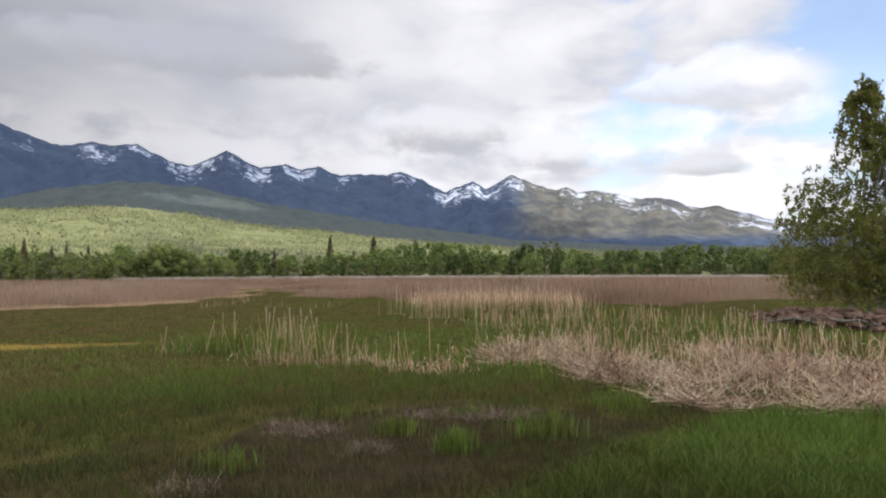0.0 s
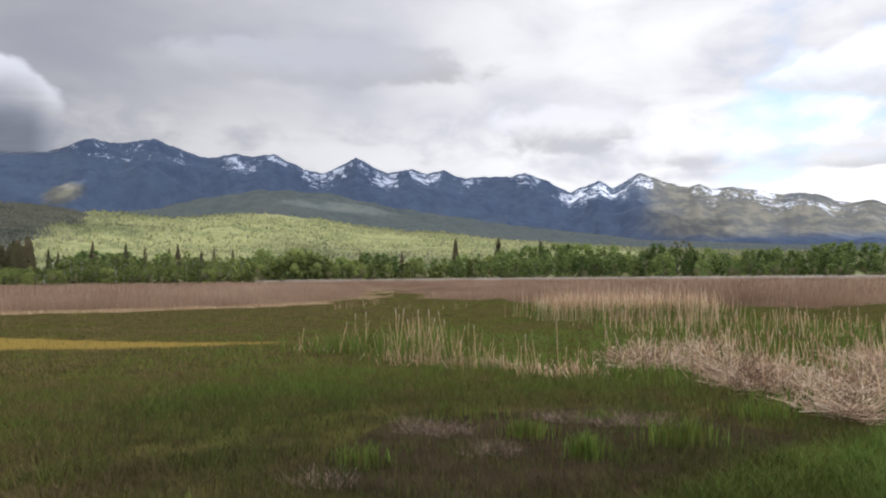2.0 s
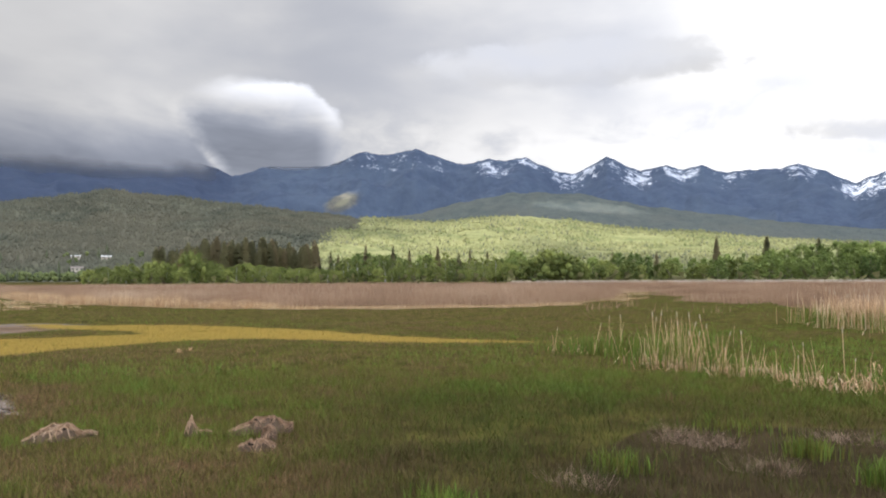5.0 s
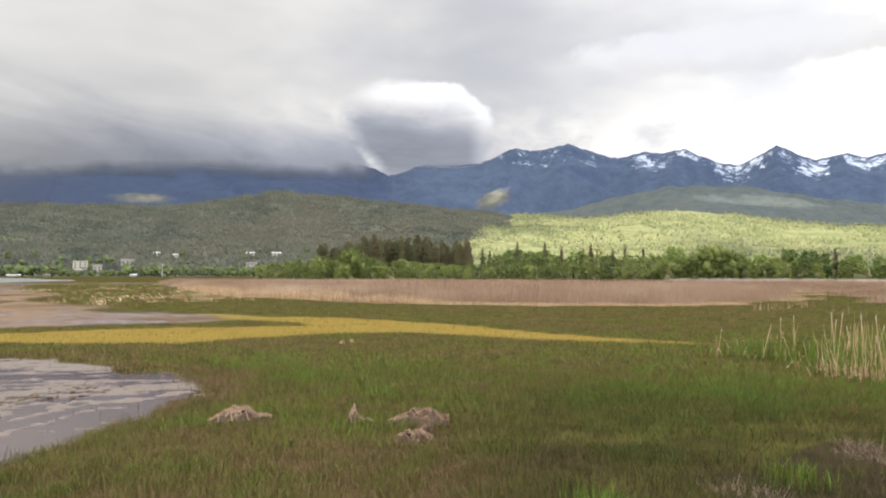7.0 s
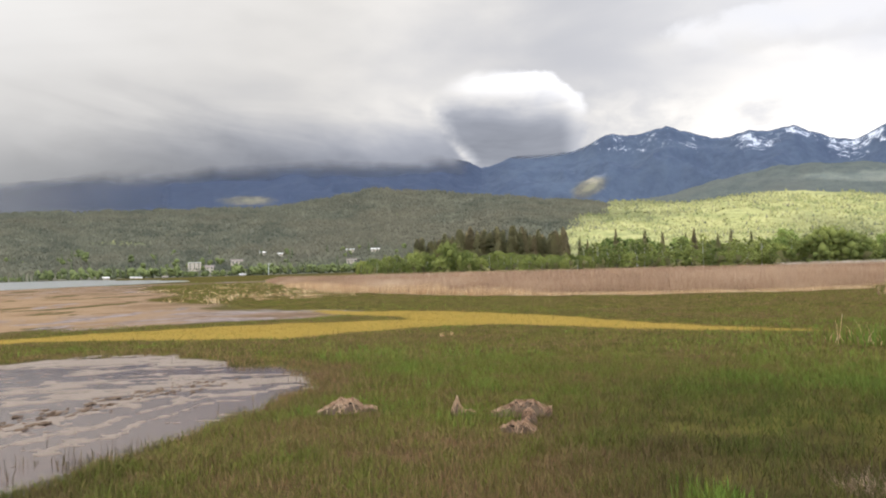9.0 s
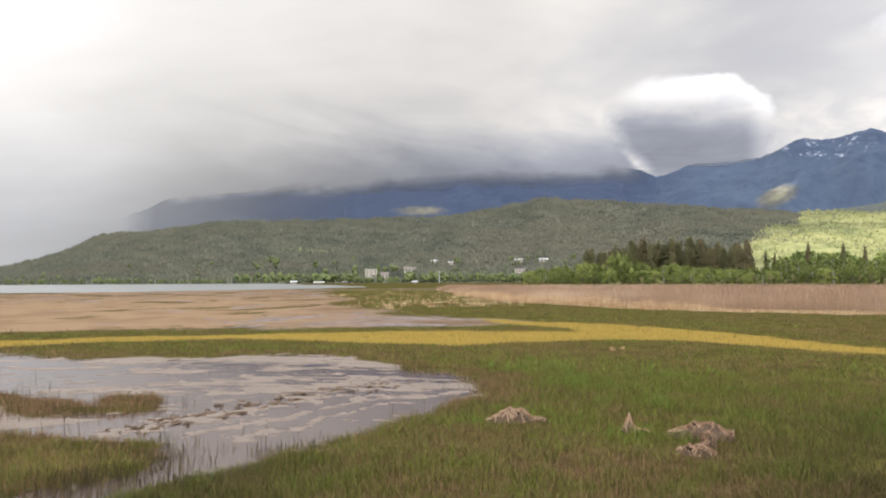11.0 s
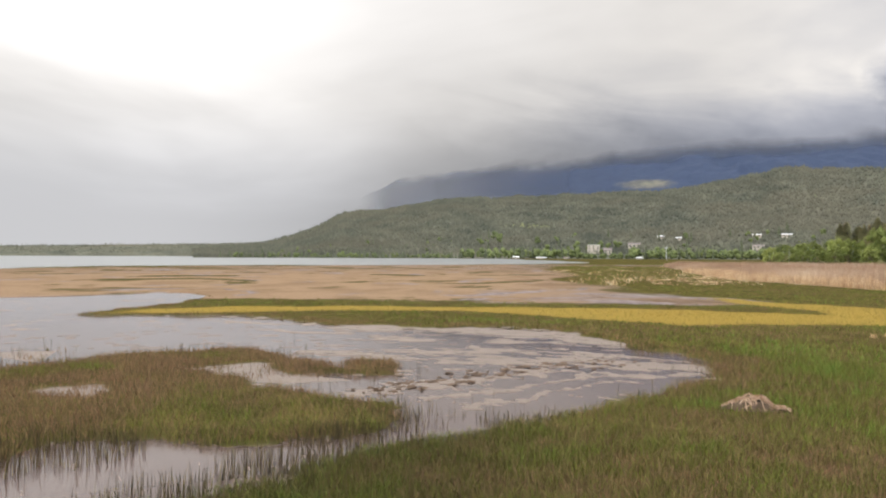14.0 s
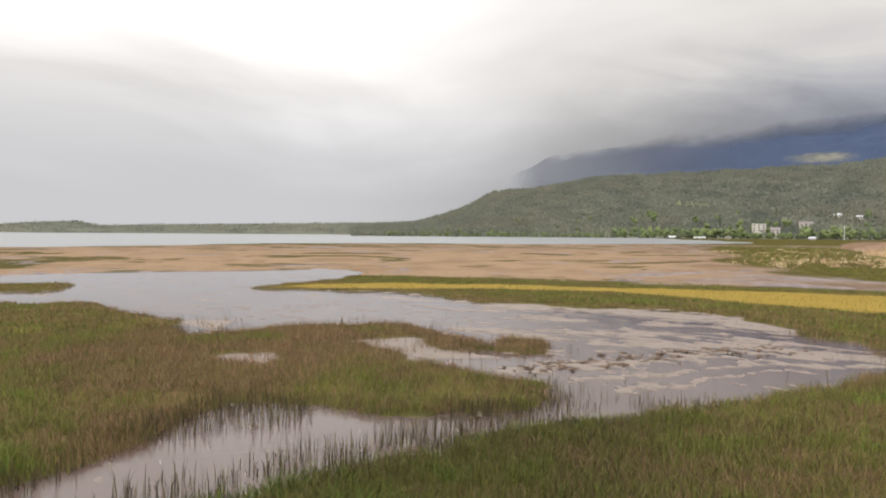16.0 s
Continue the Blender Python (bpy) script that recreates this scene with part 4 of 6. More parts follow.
def meadow_zones(x, y):
    """How much grass grows at a spot, how high, its tone, and its painted shade."""
    reach = np.hypot(x, y)
    a = np.degrees(np.arctan2(-x, y))
    grow = smooth(clear_of(x, y), -0.42, -0.08)
    wide = fbm(x * 0.16, y * 0.16, 4, 61)
    patch = fbm(x * 0.8, y * 0.8, 4, 62)
    peat = smooth(inside(PEAT, x, y), -0.6, 0.8)
    thatch = smooth(inside(THATCH, x, y), -0.5, 0.7)
    yellow = smooth(np.maximum(inside(YELLOW, x, y), inside(YELLOW_FAR, x, y)), -0.8, 0.4)
    tan = np.maximum(smooth(inside(TAN, x, y), -0.05 * reach - 2, 3), smooth(inside(BEACH, x, y), -4, 4))
    reed = smooth(np.maximum(inside(REED_WEST, x, y), inside(REED_EAST, x, y)), -1, 1)
    lush = smooth(inside(LUSH, x, y), -0.7, 0.7)
    west = inside(ISLAND, x, y) > -0.6
    grow = grow * (1 - 0.58 * peat) * (1 - 0.35 * thatch) * (1 - 0.93 * yellow) * (1 - np.minimum(1, 1.6 * tan)) * (1 - 0.9 * reed)
    flat = np.maximum.reduce([smooth(inside(o, x, y), -0.8, 0.2) for o in BARE])
    grow = np.maximum(grow, 0.45 * flat * smooth(fbm(x * 1.4, y * 1.4, 4, 69), 0.42, 0.62))
    clump = fbm(x * 2.6, y * 2.6, 3, 64)
    shore = inside(ISLAND, x, y) < -0.6
    bank_side = smooth(a, 52, 70) * (1 - smooth(reach, 12, 15)) * shore
    grow = grow * (1 - 0.5 * smooth(a, -6, 2) * (1 - smooth(a, 30, 40)) * (1 - smooth(reach, 13, 17)) * (1 - lush))
    high = (0.35 + 1.0 * clump) * (0.145 + 0.11 * wide + 0.16 * lush + 0.10 * (patch - 0.5) - 0.08 * smooth(reach, 18, 40))
    tone = 0.42 + 0.45 * (patch - 0.5) + 0.6 * (wide - 0.5) + 0.25 * (fbm(x * 2.2, y * 2.2, 3, 63) - 0.5) + 0.42 * lush - 0.05 * west - 0.34 * west * smooth(fbm(x * 0.45, y * 0.45, 4, 65), 0.48, 0.66)
    tone = tone - 0.06 * smooth(a, 20, 40) * (1 - smooth(a, 52, 66))
    tone = tone - 0.12 * (1 - smooth(reach, 9, 16)) * (1 - lush) * (1 - smooth(a, 48, 62)) + 0.10 * (1 - smooth(a, 45, 62)) + 0.20 * bank_side * smooth(a, 80, 94) + 0.75 * (clump - 0.5)
    tone = tone + 0.16 * smooth(reach, 17, 24) * (1 - smooth(a, 12, 22)) + 0.12 * (1 - smooth(a, -4, 2)) * smooth(reach, 18, 24)
    tone = tone - 0.40 * (1 - smooth(clear_of(x, y), 0.2, 1.3)) * smooth(reach, 13.5, 17) * smooth(a, 48, 56)
    tone = tone - 0.32 * smooth(reach, 30, 42) * smooth(a, 9, 17) * (1 - smooth(a, 36, 48))
    tone = tone + 0.04 * smooth(a, 36, 46) * smooth(reach, 12, 16) * (1 - smooth(reach, 27, 31)) * (1 - west)
    # darkens the blades close to the stand in place of cloud shade
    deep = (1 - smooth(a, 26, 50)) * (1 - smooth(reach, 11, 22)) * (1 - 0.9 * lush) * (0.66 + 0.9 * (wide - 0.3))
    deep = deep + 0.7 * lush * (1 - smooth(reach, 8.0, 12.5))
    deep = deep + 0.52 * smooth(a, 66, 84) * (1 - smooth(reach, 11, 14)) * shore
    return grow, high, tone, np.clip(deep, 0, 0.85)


def build_grass():
    rng = np.random.default_rng(11)
    for low, high, density, width, tall, fold in ((6.4, 12, 1350, 0.0078, 1.0, True), (12, 22, 540, 0.013, 1.0, False), (22, 45, 110, 0.028, 0.95, False), (45, 110, 12, 0.085, 0.7, False), (110, 235, 2.4, 0.22, 0.9, False)):
        x, y = scatter(rng, low, high, density)
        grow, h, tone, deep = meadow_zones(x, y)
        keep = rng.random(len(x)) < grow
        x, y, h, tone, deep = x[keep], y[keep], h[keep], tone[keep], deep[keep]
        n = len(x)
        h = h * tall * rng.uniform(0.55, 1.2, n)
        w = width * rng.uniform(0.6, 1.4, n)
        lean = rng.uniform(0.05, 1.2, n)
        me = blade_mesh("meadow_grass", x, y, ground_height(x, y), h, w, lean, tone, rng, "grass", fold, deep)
        tagged(new("meadow_grass", me), "green and brown wet meadow grass", "grass", kind="stuff")
    # the yellow mats are a low close sward
    x, y = scatter(rng, 18, 52, 170, (10, 110))
    keep = (np.maximum(inside(YELLOW, x, y), inside(YELLOW_FAR, x, y)) + (fbm(x * 0.3, y * 0.3, 4, 66) - 0.5) * 2.6 + (fbm(x * 0.09, y * 0.09, 3, 68) - 0.5) * 2.4 - 0.1) > rng.uniform(-1.8, 2.2, len(x))
    x, y = x[keep], y[keep]
    n = len(x)
    me = blade_mesh("yellow_sward", x, y, ground_height(x, y), rng.uniform(0.01, 0.03, n), rng.uniform(0.03, 0.07, n), rng.uniform(1.5, 5.0, n), np.zeros(n), rng, "yellow_mat", False)
    tagged(new("yellow_sward", me), "low yellow marsh plants in a long curved belt", "plants", kind="stuff")
    # dry grey-brown litter on the dark peat
    x, y = scatter(rng, 8, 18, 700, (-25, 30))
    litter = np.maximum.reduce([1 - np.hypot((x - cx) / wx, (y - cy) / wy) for cx, cy, wx, wy in ((-2.7, 12.9, 1.1, 0.8), (-1.4, 11.4, 1.2, 0.6), (0.6, 13.9, 1.4, 0.5), (-3.4, 9.4, 0.9, 0.4), (1.2, 14.4, 0.7, 0.3))])
    keep = litter + (fbm(x * 1.5, y * 1.5, 3, 67) - 0.5) * 1.6 > 0.30
    x, y = x[keep], y[keep]
    n = len(x)
    me = blade_mesh("dry_litter", x, y, ground_height(x, y), rng.uniform(0.04, 0.22, n), rng.uniform(0.006, 0.012, n), rng.uniform(0.4, 2.5, n), rng.uniform(0.0, 0.15, n), rng, "dull_litter", False)
    tagged(new("dry_litter", me), "flattened grey-brown dead grass on peat", "dead grass", kind="stuff")
    # sparse blades that stand in the water along the shore
    x, y = scatter(rng, 7, 26, 330, (40, 133))
    d = pool_depth(x, y)
    keep = (d > -0.2) & (rng.random(len(x)) < (0.18 + 0.82 * (np.hypot(x, y) < 13.0) * (x < -6)) * np.exp(-np.maximum(d, 0) * (1.7 - 0.8 * (np.hypot(x, y) < 13.5)))) & (fbm(x * 0.9, y * 0.9, 3, 71) > 0.47 - 0.05 * (np.hypot(x, y) < 13.5))
    x, y = x[keep], y[keep]
    n = len(x)
    me = blade_mesh("shore_sedge", x, y, np.full(n, WATER), (0.55 + 0.45 * smooth(np.degrees(np.arctan2(-x, y)), 78, 92)) * rng.uniform(0.08, 0.36, n) * rng.uniform(0.6, 1.2, n), rng.uniform(0.007, 0.015, n), rng.uniform(0, 0.35, n), rng.uniform(-0.2, 0.3, n), rng, "sedge")
    tagged(new("shore_sedge", me), "thin brownish sedge stems standing in shallow water", "sedge", kind="stuff")


build_grass()


def build_bank_grass():
    """Short grass on the bank underfoot and behind."""
    rng = np.random.default_rng(111)
    for low, high, density, span in ((0.5, 6.4, 150, (-40, 133)), (0.5, 14, 45, (133, 320))):
        x, y = scatter(rng, low, high, density, span)
        keep = clear_of(x, y) > 0
        x, y = x[keep], y[keep]
        n = len(x)
        me = blade_mesh("bank_grass", x, y, ground_height(x, y), rng.uniform(0.04, 0.14, n), rng.uniform(0.006, 0.014, n), rng.uniform(0.1, 1.2, n), rng.uniform(0.2, 0.8, n), rng)
        tagged(new("bank_grass", me), "short olive grass on the bank", "grass", kind="stuff")


build_bank_grass()


def build_reed_beds():
    rng = np.random.default_rng(12)
    for outline, label in ((REED_WEST, "wide bed of dead brown reeds"), (REED_EAST, "wide bed of dead brown reeds behind cattails")):
        p = np.array(outline)
        low, high = p.min(0), p.max(0)
        for density, deep, wide in ((26, (0, 9), 0.028), (7, (9, 30), 0.06), (1.6, (30, 400), 0.17)):
            n = int((high[0] - low[0]) * (high[1] - low[1]) * density)
            x, y = rng.uniform(low[0], high[0], n), rng.uniform(low[1], high[1], n)
            d = inside(outline, x, y) + (fbm(x * 0.3, y * 0.3, 3, 73) - 0.5) * 3.0
            keep = (d > deep[0]) & (d <= deep[1]) & (np.hypot(x, y) < 225)
            x, y, d = x[keep], y[keep], d[keep]
            n = len(x)
            h = rng.uniform(0.95, 1.75, n) * (0.55 + 0.45 * smooth(d, 0, 4)) * (0.85 + 0.3 * fbm(x * 0.1, y * 0.1, 3, 74))
            me = blade_mesh("reed_bed", x, y, np.zeros(n) - 0.05, h, wide * rng.uniform(0.6, 1.4, n), rng.uniform(0, 0.55, n), np.zeros(n), rng, "reed", False)
            tagged(new("reed_bed", me), label, "reeds", kind="stuff")


build_reed_beds()


def build_reed_fringe():
    """Paler stems along the open edge of the western bed."""
    rng = np.random.default_rng(122)
    n = 650000
    a, r = rng.uniform(14, 63, n), rng.uniform(55, 130, n)
    x, y = -r * np.sin(np.radians(a)), r * np.cos(np.radians(a))
    d = inside(REED_WEST, x, y) + (fbm(x * 0.25, y * 0.25, 3, 75) - 0.5) * (3.5 + 9 * (1 - smooth(a, 20, 25)))
    keep = (d > -2.6) & (d < 0.9) & (rng.random(n) < 0.3 + 0.6 * smooth(a, 18, 25))
    x, y, a = x[keep], y[keep], a[keep]
    n = len(x)
    me = blade_mesh("reed_fringe", x, y, np.zeros(n) - 0.05, (0.28 + 0.72 * smooth(a, 40, 47)) * rng.uniform(0.2, 1.15, n) ** 1.3 * (0.5 + fbm(x * 0.5, y * 0.5, 3, 77)), rng.uniform(0.025, 0.06, n), rng.uniform(0, 0.5, n), np.zeros(n), rng, "pale_reed", False)
    tagged(new("reed_fringe", me), "pale tan stems along the edge of the reed bed", "reeds", kind="stuff")


build_reed_fringe()


def build_reed_far_edge():
    rng = np.random.default_rng(124)
    n = 26000
    a, r = 25 - 65 * rng.random(n) ** 0.8, rng.uniform(224, 230, n)
    x, y = -r * np.sin(np.radians(a)), r * np.cos(np.radians(a))
    me = blade_mesh("reed_far_edge", x, y, np.zeros(n), rng.uniform(1.45, 2.05, n), rng.uniform(0.10, 0.24, n), rng.uniform(0, 0.3, n), np.zeros(n), rng, "bleached_reed", False)
    tagged(new("reed_far_edge", me), "pale bleached reeds along the far edge of the bed", "reeds", kind="stuff")


build_reed_far_edge()


def build_reed_scraps():
    """Scattered pale scraps of dead reed on the western flats."""
    rng = np.random.default_rng(123)
    x, y = [], []
    for i in range(120):
        cx, cy = from_polar([(rng.uniform(57, 73), rng.uniform(70, 190))])[0]
        k = int(rng.integers(8, 40))
        x.append(cx + rng.normal(0, rng.uniform(0.3, 1.6), k))
        y.append(cy + rng.normal(0, rng.uniform(0.3, 1.6), k))
    for i in range(70):
        cx, cy = from_polar([(rng.uniform(53, 63), rng.uniform(78, 125))])[0]
        k = int(rng.integers(12, 50))
        x.append(cx + rng.normal(0, rng.uniform(0.3, 1.4), k))
        y.append(cy + rng.normal(0, rng.uniform(0.3, 1.0), k))
    x, y = np.concatenate(x), np.concatenate(y)
    n = len(x)
    me = blade_mesh("reed_scraps", x, y, np.zeros(n) - 0.03, rng.uniform(0.08, 0.28, n) * (1 + 0.8 * (np.hypot(x, y) < 125) * (fbm(x * 0.2, y * 0.2, 3, 78) > 0.55)), rng.uniform(0.06, 0.14, n), rng.uniform(0.3, 3.0, n), np.zeros(n), rng, "pale_reed", False)
    tagged(new("reed_scraps", me), "scattered pale scraps of dead reed on wet flats", "dead reeds", kind="stuff")


build_reed_scraps()


def build_thin_reeds():
    """Thin, broken reeds over the wet opening between the two beds."""
    rng = np.random.default_rng(125)
    n = 150000
    a, r = rng.uniform(-1, 19, n), np.sqrt(rng.uniform(58 ** 2, 190 ** 2, n))
    x, y = -r * np.sin(np.radians(a)), r * np.cos(np.radians(a))
    d = np.maximum(inside(REED_WEST, x, y), inside(REED_EAST, x, y))
    keep = (d < 1) & (rng.random(n) < smooth(fbm(x * 0.09, y * 0.045, 4, 76), 0.44, 0.62) * (0.5 + 0.5 * smooth(r, 70, 130)))
    x, y = x[keep], y[keep]
    n = len(x)
    me = blade_mesh("thin_reeds", x, y, np.zeros(n) - 0.05, rng.uniform(0.25, 1.0, n), rng.uniform(0.04, 0.11, n), rng.uniform(0, 0.5, n), np.zeros(n), rng, "reed", False)
    tagged(new("thin_reeds", me), "thin broken brown reeds in a wet opening", "reeds", kind="stuff")


build_thin_reeds()


def stalks(rng, x, y, h, w, lean, name, mat):
    """Four-sided thin stalks with a kink."""
    n = len(x)
    s = rng.uniform(0, 2 * np.pi, n)
    lx, ly = np.cos(s) * lean * h, np.sin(s) * lean * h
    v = np.zeros((n, 9, 3))
    for ring, (up, lx_k, taper) in enumerate(((0, 0, 1.0), (0.6, 0.35, 0.8))):
        for c in range(4):
            t = c * np.pi / 2
            v[:, ring * 4 + c] = np.stack([x + lx * lx_k + np.cos(t) * w * taper / 2, y + ly * lx_k + np.sin(t) * w * taper / 2, up * h - 0.03 * (ring == 0)], -1)
    v[:, 8] = np.stack([x + lx, y + ly, h * (1 - 0.3 * lean)], -1)
    f = []
    for c in range(4):
        d = (c + 1) % 4
        f += [(c, d, 4 + d), (c, 4 + d, 4 + c), (4 + c, 4 + d, 8)]
    faces = (np.array(f)[None] + 9 * np.arange(n)[:, None, None]).reshape(-1, 3)
    return mesh(name, v.reshape(-1, 3), faces, mat)


def build_thatch():
    """The bed of broken, fallen cattails."""
    rng = np.random.default_rng(13)
    p = np.array(THATCH)
    low, high = p.min(0), p.max(0)
    n = 78000
    x, y = rng.uniform(low[0], high[0], n), rng.uniform(low[1], high[1], n)
    d = inside(THATCH, x, y) + (fbm(x * 0.6, y * 0.6, 4, 81) - 0.5) * 2.2
    thick = smooth(fbm(x * 0.45, y * 0.45, 4, 82) + 0.10 * (21 - np.hypot(x, y)) / 4, 0.42, 0.64)
    keep = (d > 0) & (rng.random(n) < thick)
    x, y, thick = x[keep], y[keep], thick[keep]
    n = len(x)
    length = rng.uniform(0.2, 0.85, n) * rng.uniform(0.7, 1.25, n)
    t, tilt = rng.uniform(0, 2 * np.pi, n), np.abs(rng.normal(0.2, 0.42, n))
    z = rng.uniform(0.0, 0.24, n) * thick
    w = rng.uniform(0.007, 0.018, n)
    ex, ey, ez = np.cos(t) * np.cos(tilt) * length, np.sin(t) * np.cos(tilt) * length, np.sin(tilt) * length
    sx, sy = -np.sin(t) * w / 2, np.cos(t) * w / 2
    v = np.zeros((n, 6, 3))
    v[:, 0] = np.stack([x - sx, y - sy, z], -1)
    v[:, 1] = np.stack([x + sx, y + sy, z], -1)
    v[:, 2] = np.stack([x, y, z + w], -1)
    v[:, 3] = v[:, 0] + np.stack([ex, ey, ez], -1)
    v[:, 4] = v[:, 1] + np.stack([ex, ey, ez], -1)
    v[:, 5] = v[:, 2] + np.stack([ex, ey, ez], -1)
    f = np.array([(0, 1, 4), (0, 4, 3), (1, 2, 5), (1, 5, 4), (2, 0, 3), (2, 3, 5)])
    faces = (f[None] + 6 * np.arange(n)[:, None, None]).reshape(-1, 3)
    tagged(new("fallen_reeds", mesh("fallen_reeds", v.reshape(-1, 3), faces, "thatch")), "tangled bed of broken pinkish-tan cattail stalks", "dead reeds", kind="stuff")


build_thatch()


def build_thatch_shoots():
    """Fresh shoots and single standing stems among the fallen cattails."""
    rng = np.random.default_rng(131)
    x, y = scatter(rng, 15, 34, 60, (-38, 0))
    d = inside(THATCH, x, y)
    keep = (d > -1.0) & (rng.random(len(x)) < smooth(fbm(x * 0.5, y * 0.5, 4, 83), 0.46, 0.66))
    x, y = x[keep], y[keep]
    n = len(x)
    me = blade_mesh("cattail_shoots", x, y, np.zeros(n), rng.uniform(0.2, 0.55, n), rng.uniform(0.014, 0.028, n), rng.uniform(0, 0.35, n), rng.uniform(0.7, 1.0, n), rng)
    tagged(new("cattail_shoots", me), "fresh green cattail shoots among fallen stalks", "shoots", kind="stuff")
    x, y = scatter(rng, 16, 35, 4.0, (-36, 0))
    keep = inside(THATCH, x, y) > 0
    x, y = x[keep], y[keep]
    n = len(x)
    me = stalks(rng, x, y, rng.uniform(0.4, 1.15, n), rng.uniform(0.018, 0.03, n), np.abs(rng.normal(0, 0.35, n)), "broken_stems", "pale_reed")
    tagged(new("broken_stems", me), "broken pale stems standing among fallen cattails", "dead reeds", kind="stuff")


build_thatch_shoots()


def stalk_shapes():
    """A few single dead stalks, 1 m high, that the clumps share."""
    rng = np.random.default_rng(140)
    out = []
    for i in range(8):
        out.append(stalks(rng, np.zeros(1), np.zeros(1), np.ones(1), np.full(1, 0.017), np.array([(0.02, 0.05, 0.08, 0.12, 0.18, 0.26, 0.4, 0.7)[i]]), "stalk", "pale_reed"))
    bm = bmesh.new()
    bmesh.ops.create_cone(bm, cap_ends=True, segments=6, radius1=0.009, radius2=0.007, depth=1.0, matrix=Matrix.Translation((0, 0, 0.5)))
    stem = bpy.data.meshes.new("cattail")
    bm.to_mesh(stem)
    bm.clear()
    bmesh.ops.create_cone(bm, cap_ends=True, segments=8, radius1=0.008, radius2=0.014, depth=0.03, matrix=Matrix.Translation((0, 0, 0.92)))
    bmesh.ops.create_cone(bm, cap_ends=True, segments=8, radius1=0.014, radius2=0.009, depth=0.07, matrix=Matrix.Translation((0, 0, 0.97)))
    head = bpy.data.meshes.new("seed_head")
    bm.to_mesh(head)
    bm.free()
    stem.materials.append(MAT["pale_reed"])
    head.materials.append(MAT["fluff"])
    return out, stem, head


STALKS, CATTAIL, SEED_HEAD = stalk_shapes()


def cattail_clump(rng, a, r, count, spread, tall, green, label, wide=1.6):
    x0, y0 = from_polar([(a, r)])[0]
    ob = thing("cattail_clump", pose(x0, y0, 0, 0, 0, a), label, "cattails", "cattails in the marsh")
    n = max(7, int(count * 0.85))
    if r < 32:
        for i in range(n):
            head = i % 13 == 0
            o = new("cattail" if head else "stalk", CATTAIL if head else STALKS[int(rng.integers(8))])
            o.parent = ob
            h = tall * (rng.uniform(0.8, 1.02) if head else rng.uniform(0.12, 1.0) ** 1.15)
            o.matrix_basis = pose(rng.normal(0, spread * wide), rng.normal(0, spread), -0.02, rng.normal(0, 7), rng.normal(0, 7), rng.uniform(0, 360)) @ Matrix.Diagonal((1.05, 1.05, h, 1))
            if head:
                new("seed_head", SEED_HEAD).parent = o
    else:
        x, y = rng.normal(0, spread * wide, n), rng.normal(0, spread, n)
        tagged(part("stalk_growth", stalks(rng, x, y, tall * rng.uniform(0.45, 1.0, n), rng.uniform(0.012, 0.024, n) * (1 + r / 120), np.abs(rng.normal(0, 0.16, n)), "stalks", "pale_reed"), "pale_reed", ob), kind="stuff")
        for i in range(3):
            o = new("cattail", CATTAIL)
            o.parent = ob
            o.matrix_basis = pose(rng.normal(0, spread * wide), rng.normal(0, spread), -0.02, rng.normal(0, 5), rng.normal(0, 5), 0) @ Matrix.Diagonal((1.5, 1.5, tall * rng.uniform(0.85, 1.05), 1))
            new("seed_head", SEED_HEAD).parent = o
    k = max(3, n // 6) * (22 if r < 32 else 5)
    if green > 1.2 and r < 32:
        k //= 5
    x, y = rng.normal(0, spread * wide, k), rng.normal(0, spread, k)
    tagged(part("stalk_litter", stalks(rng, x, y, 0.42 * rng.uniform(0.3, 1.3, k), rng.uniform(0.016, 0.034, k), rng.uniform(0.3, 2.0, k), "stalk_litter", "pale_reed"), "pale_reed", ob, "broken bent stalks at the foot"), kind="stuff")
    if green:
        g = int(n * (green * 2.4 + 2.2) * (2.0 if green > 1.2 and r < 32 else 1.0))
        x, y = rng.normal(0, spread * wide * 1.3, g), rng.normal(0, spread * 1.2, g)
        leaves = blade_mesh("shoot_growth", x, y, np.zeros(g), tall * rng.uniform(0.25, 0.6, g), rng.uniform(0.018, 0.035, g), rng.uniform(0, 0.3, g), rng.uniform(0.75, 1.0, g), rng)
        tagged(part("shoot_growth", leaves, "grass", ob, "fresh green shoots"), kind="stuff")
    return ob


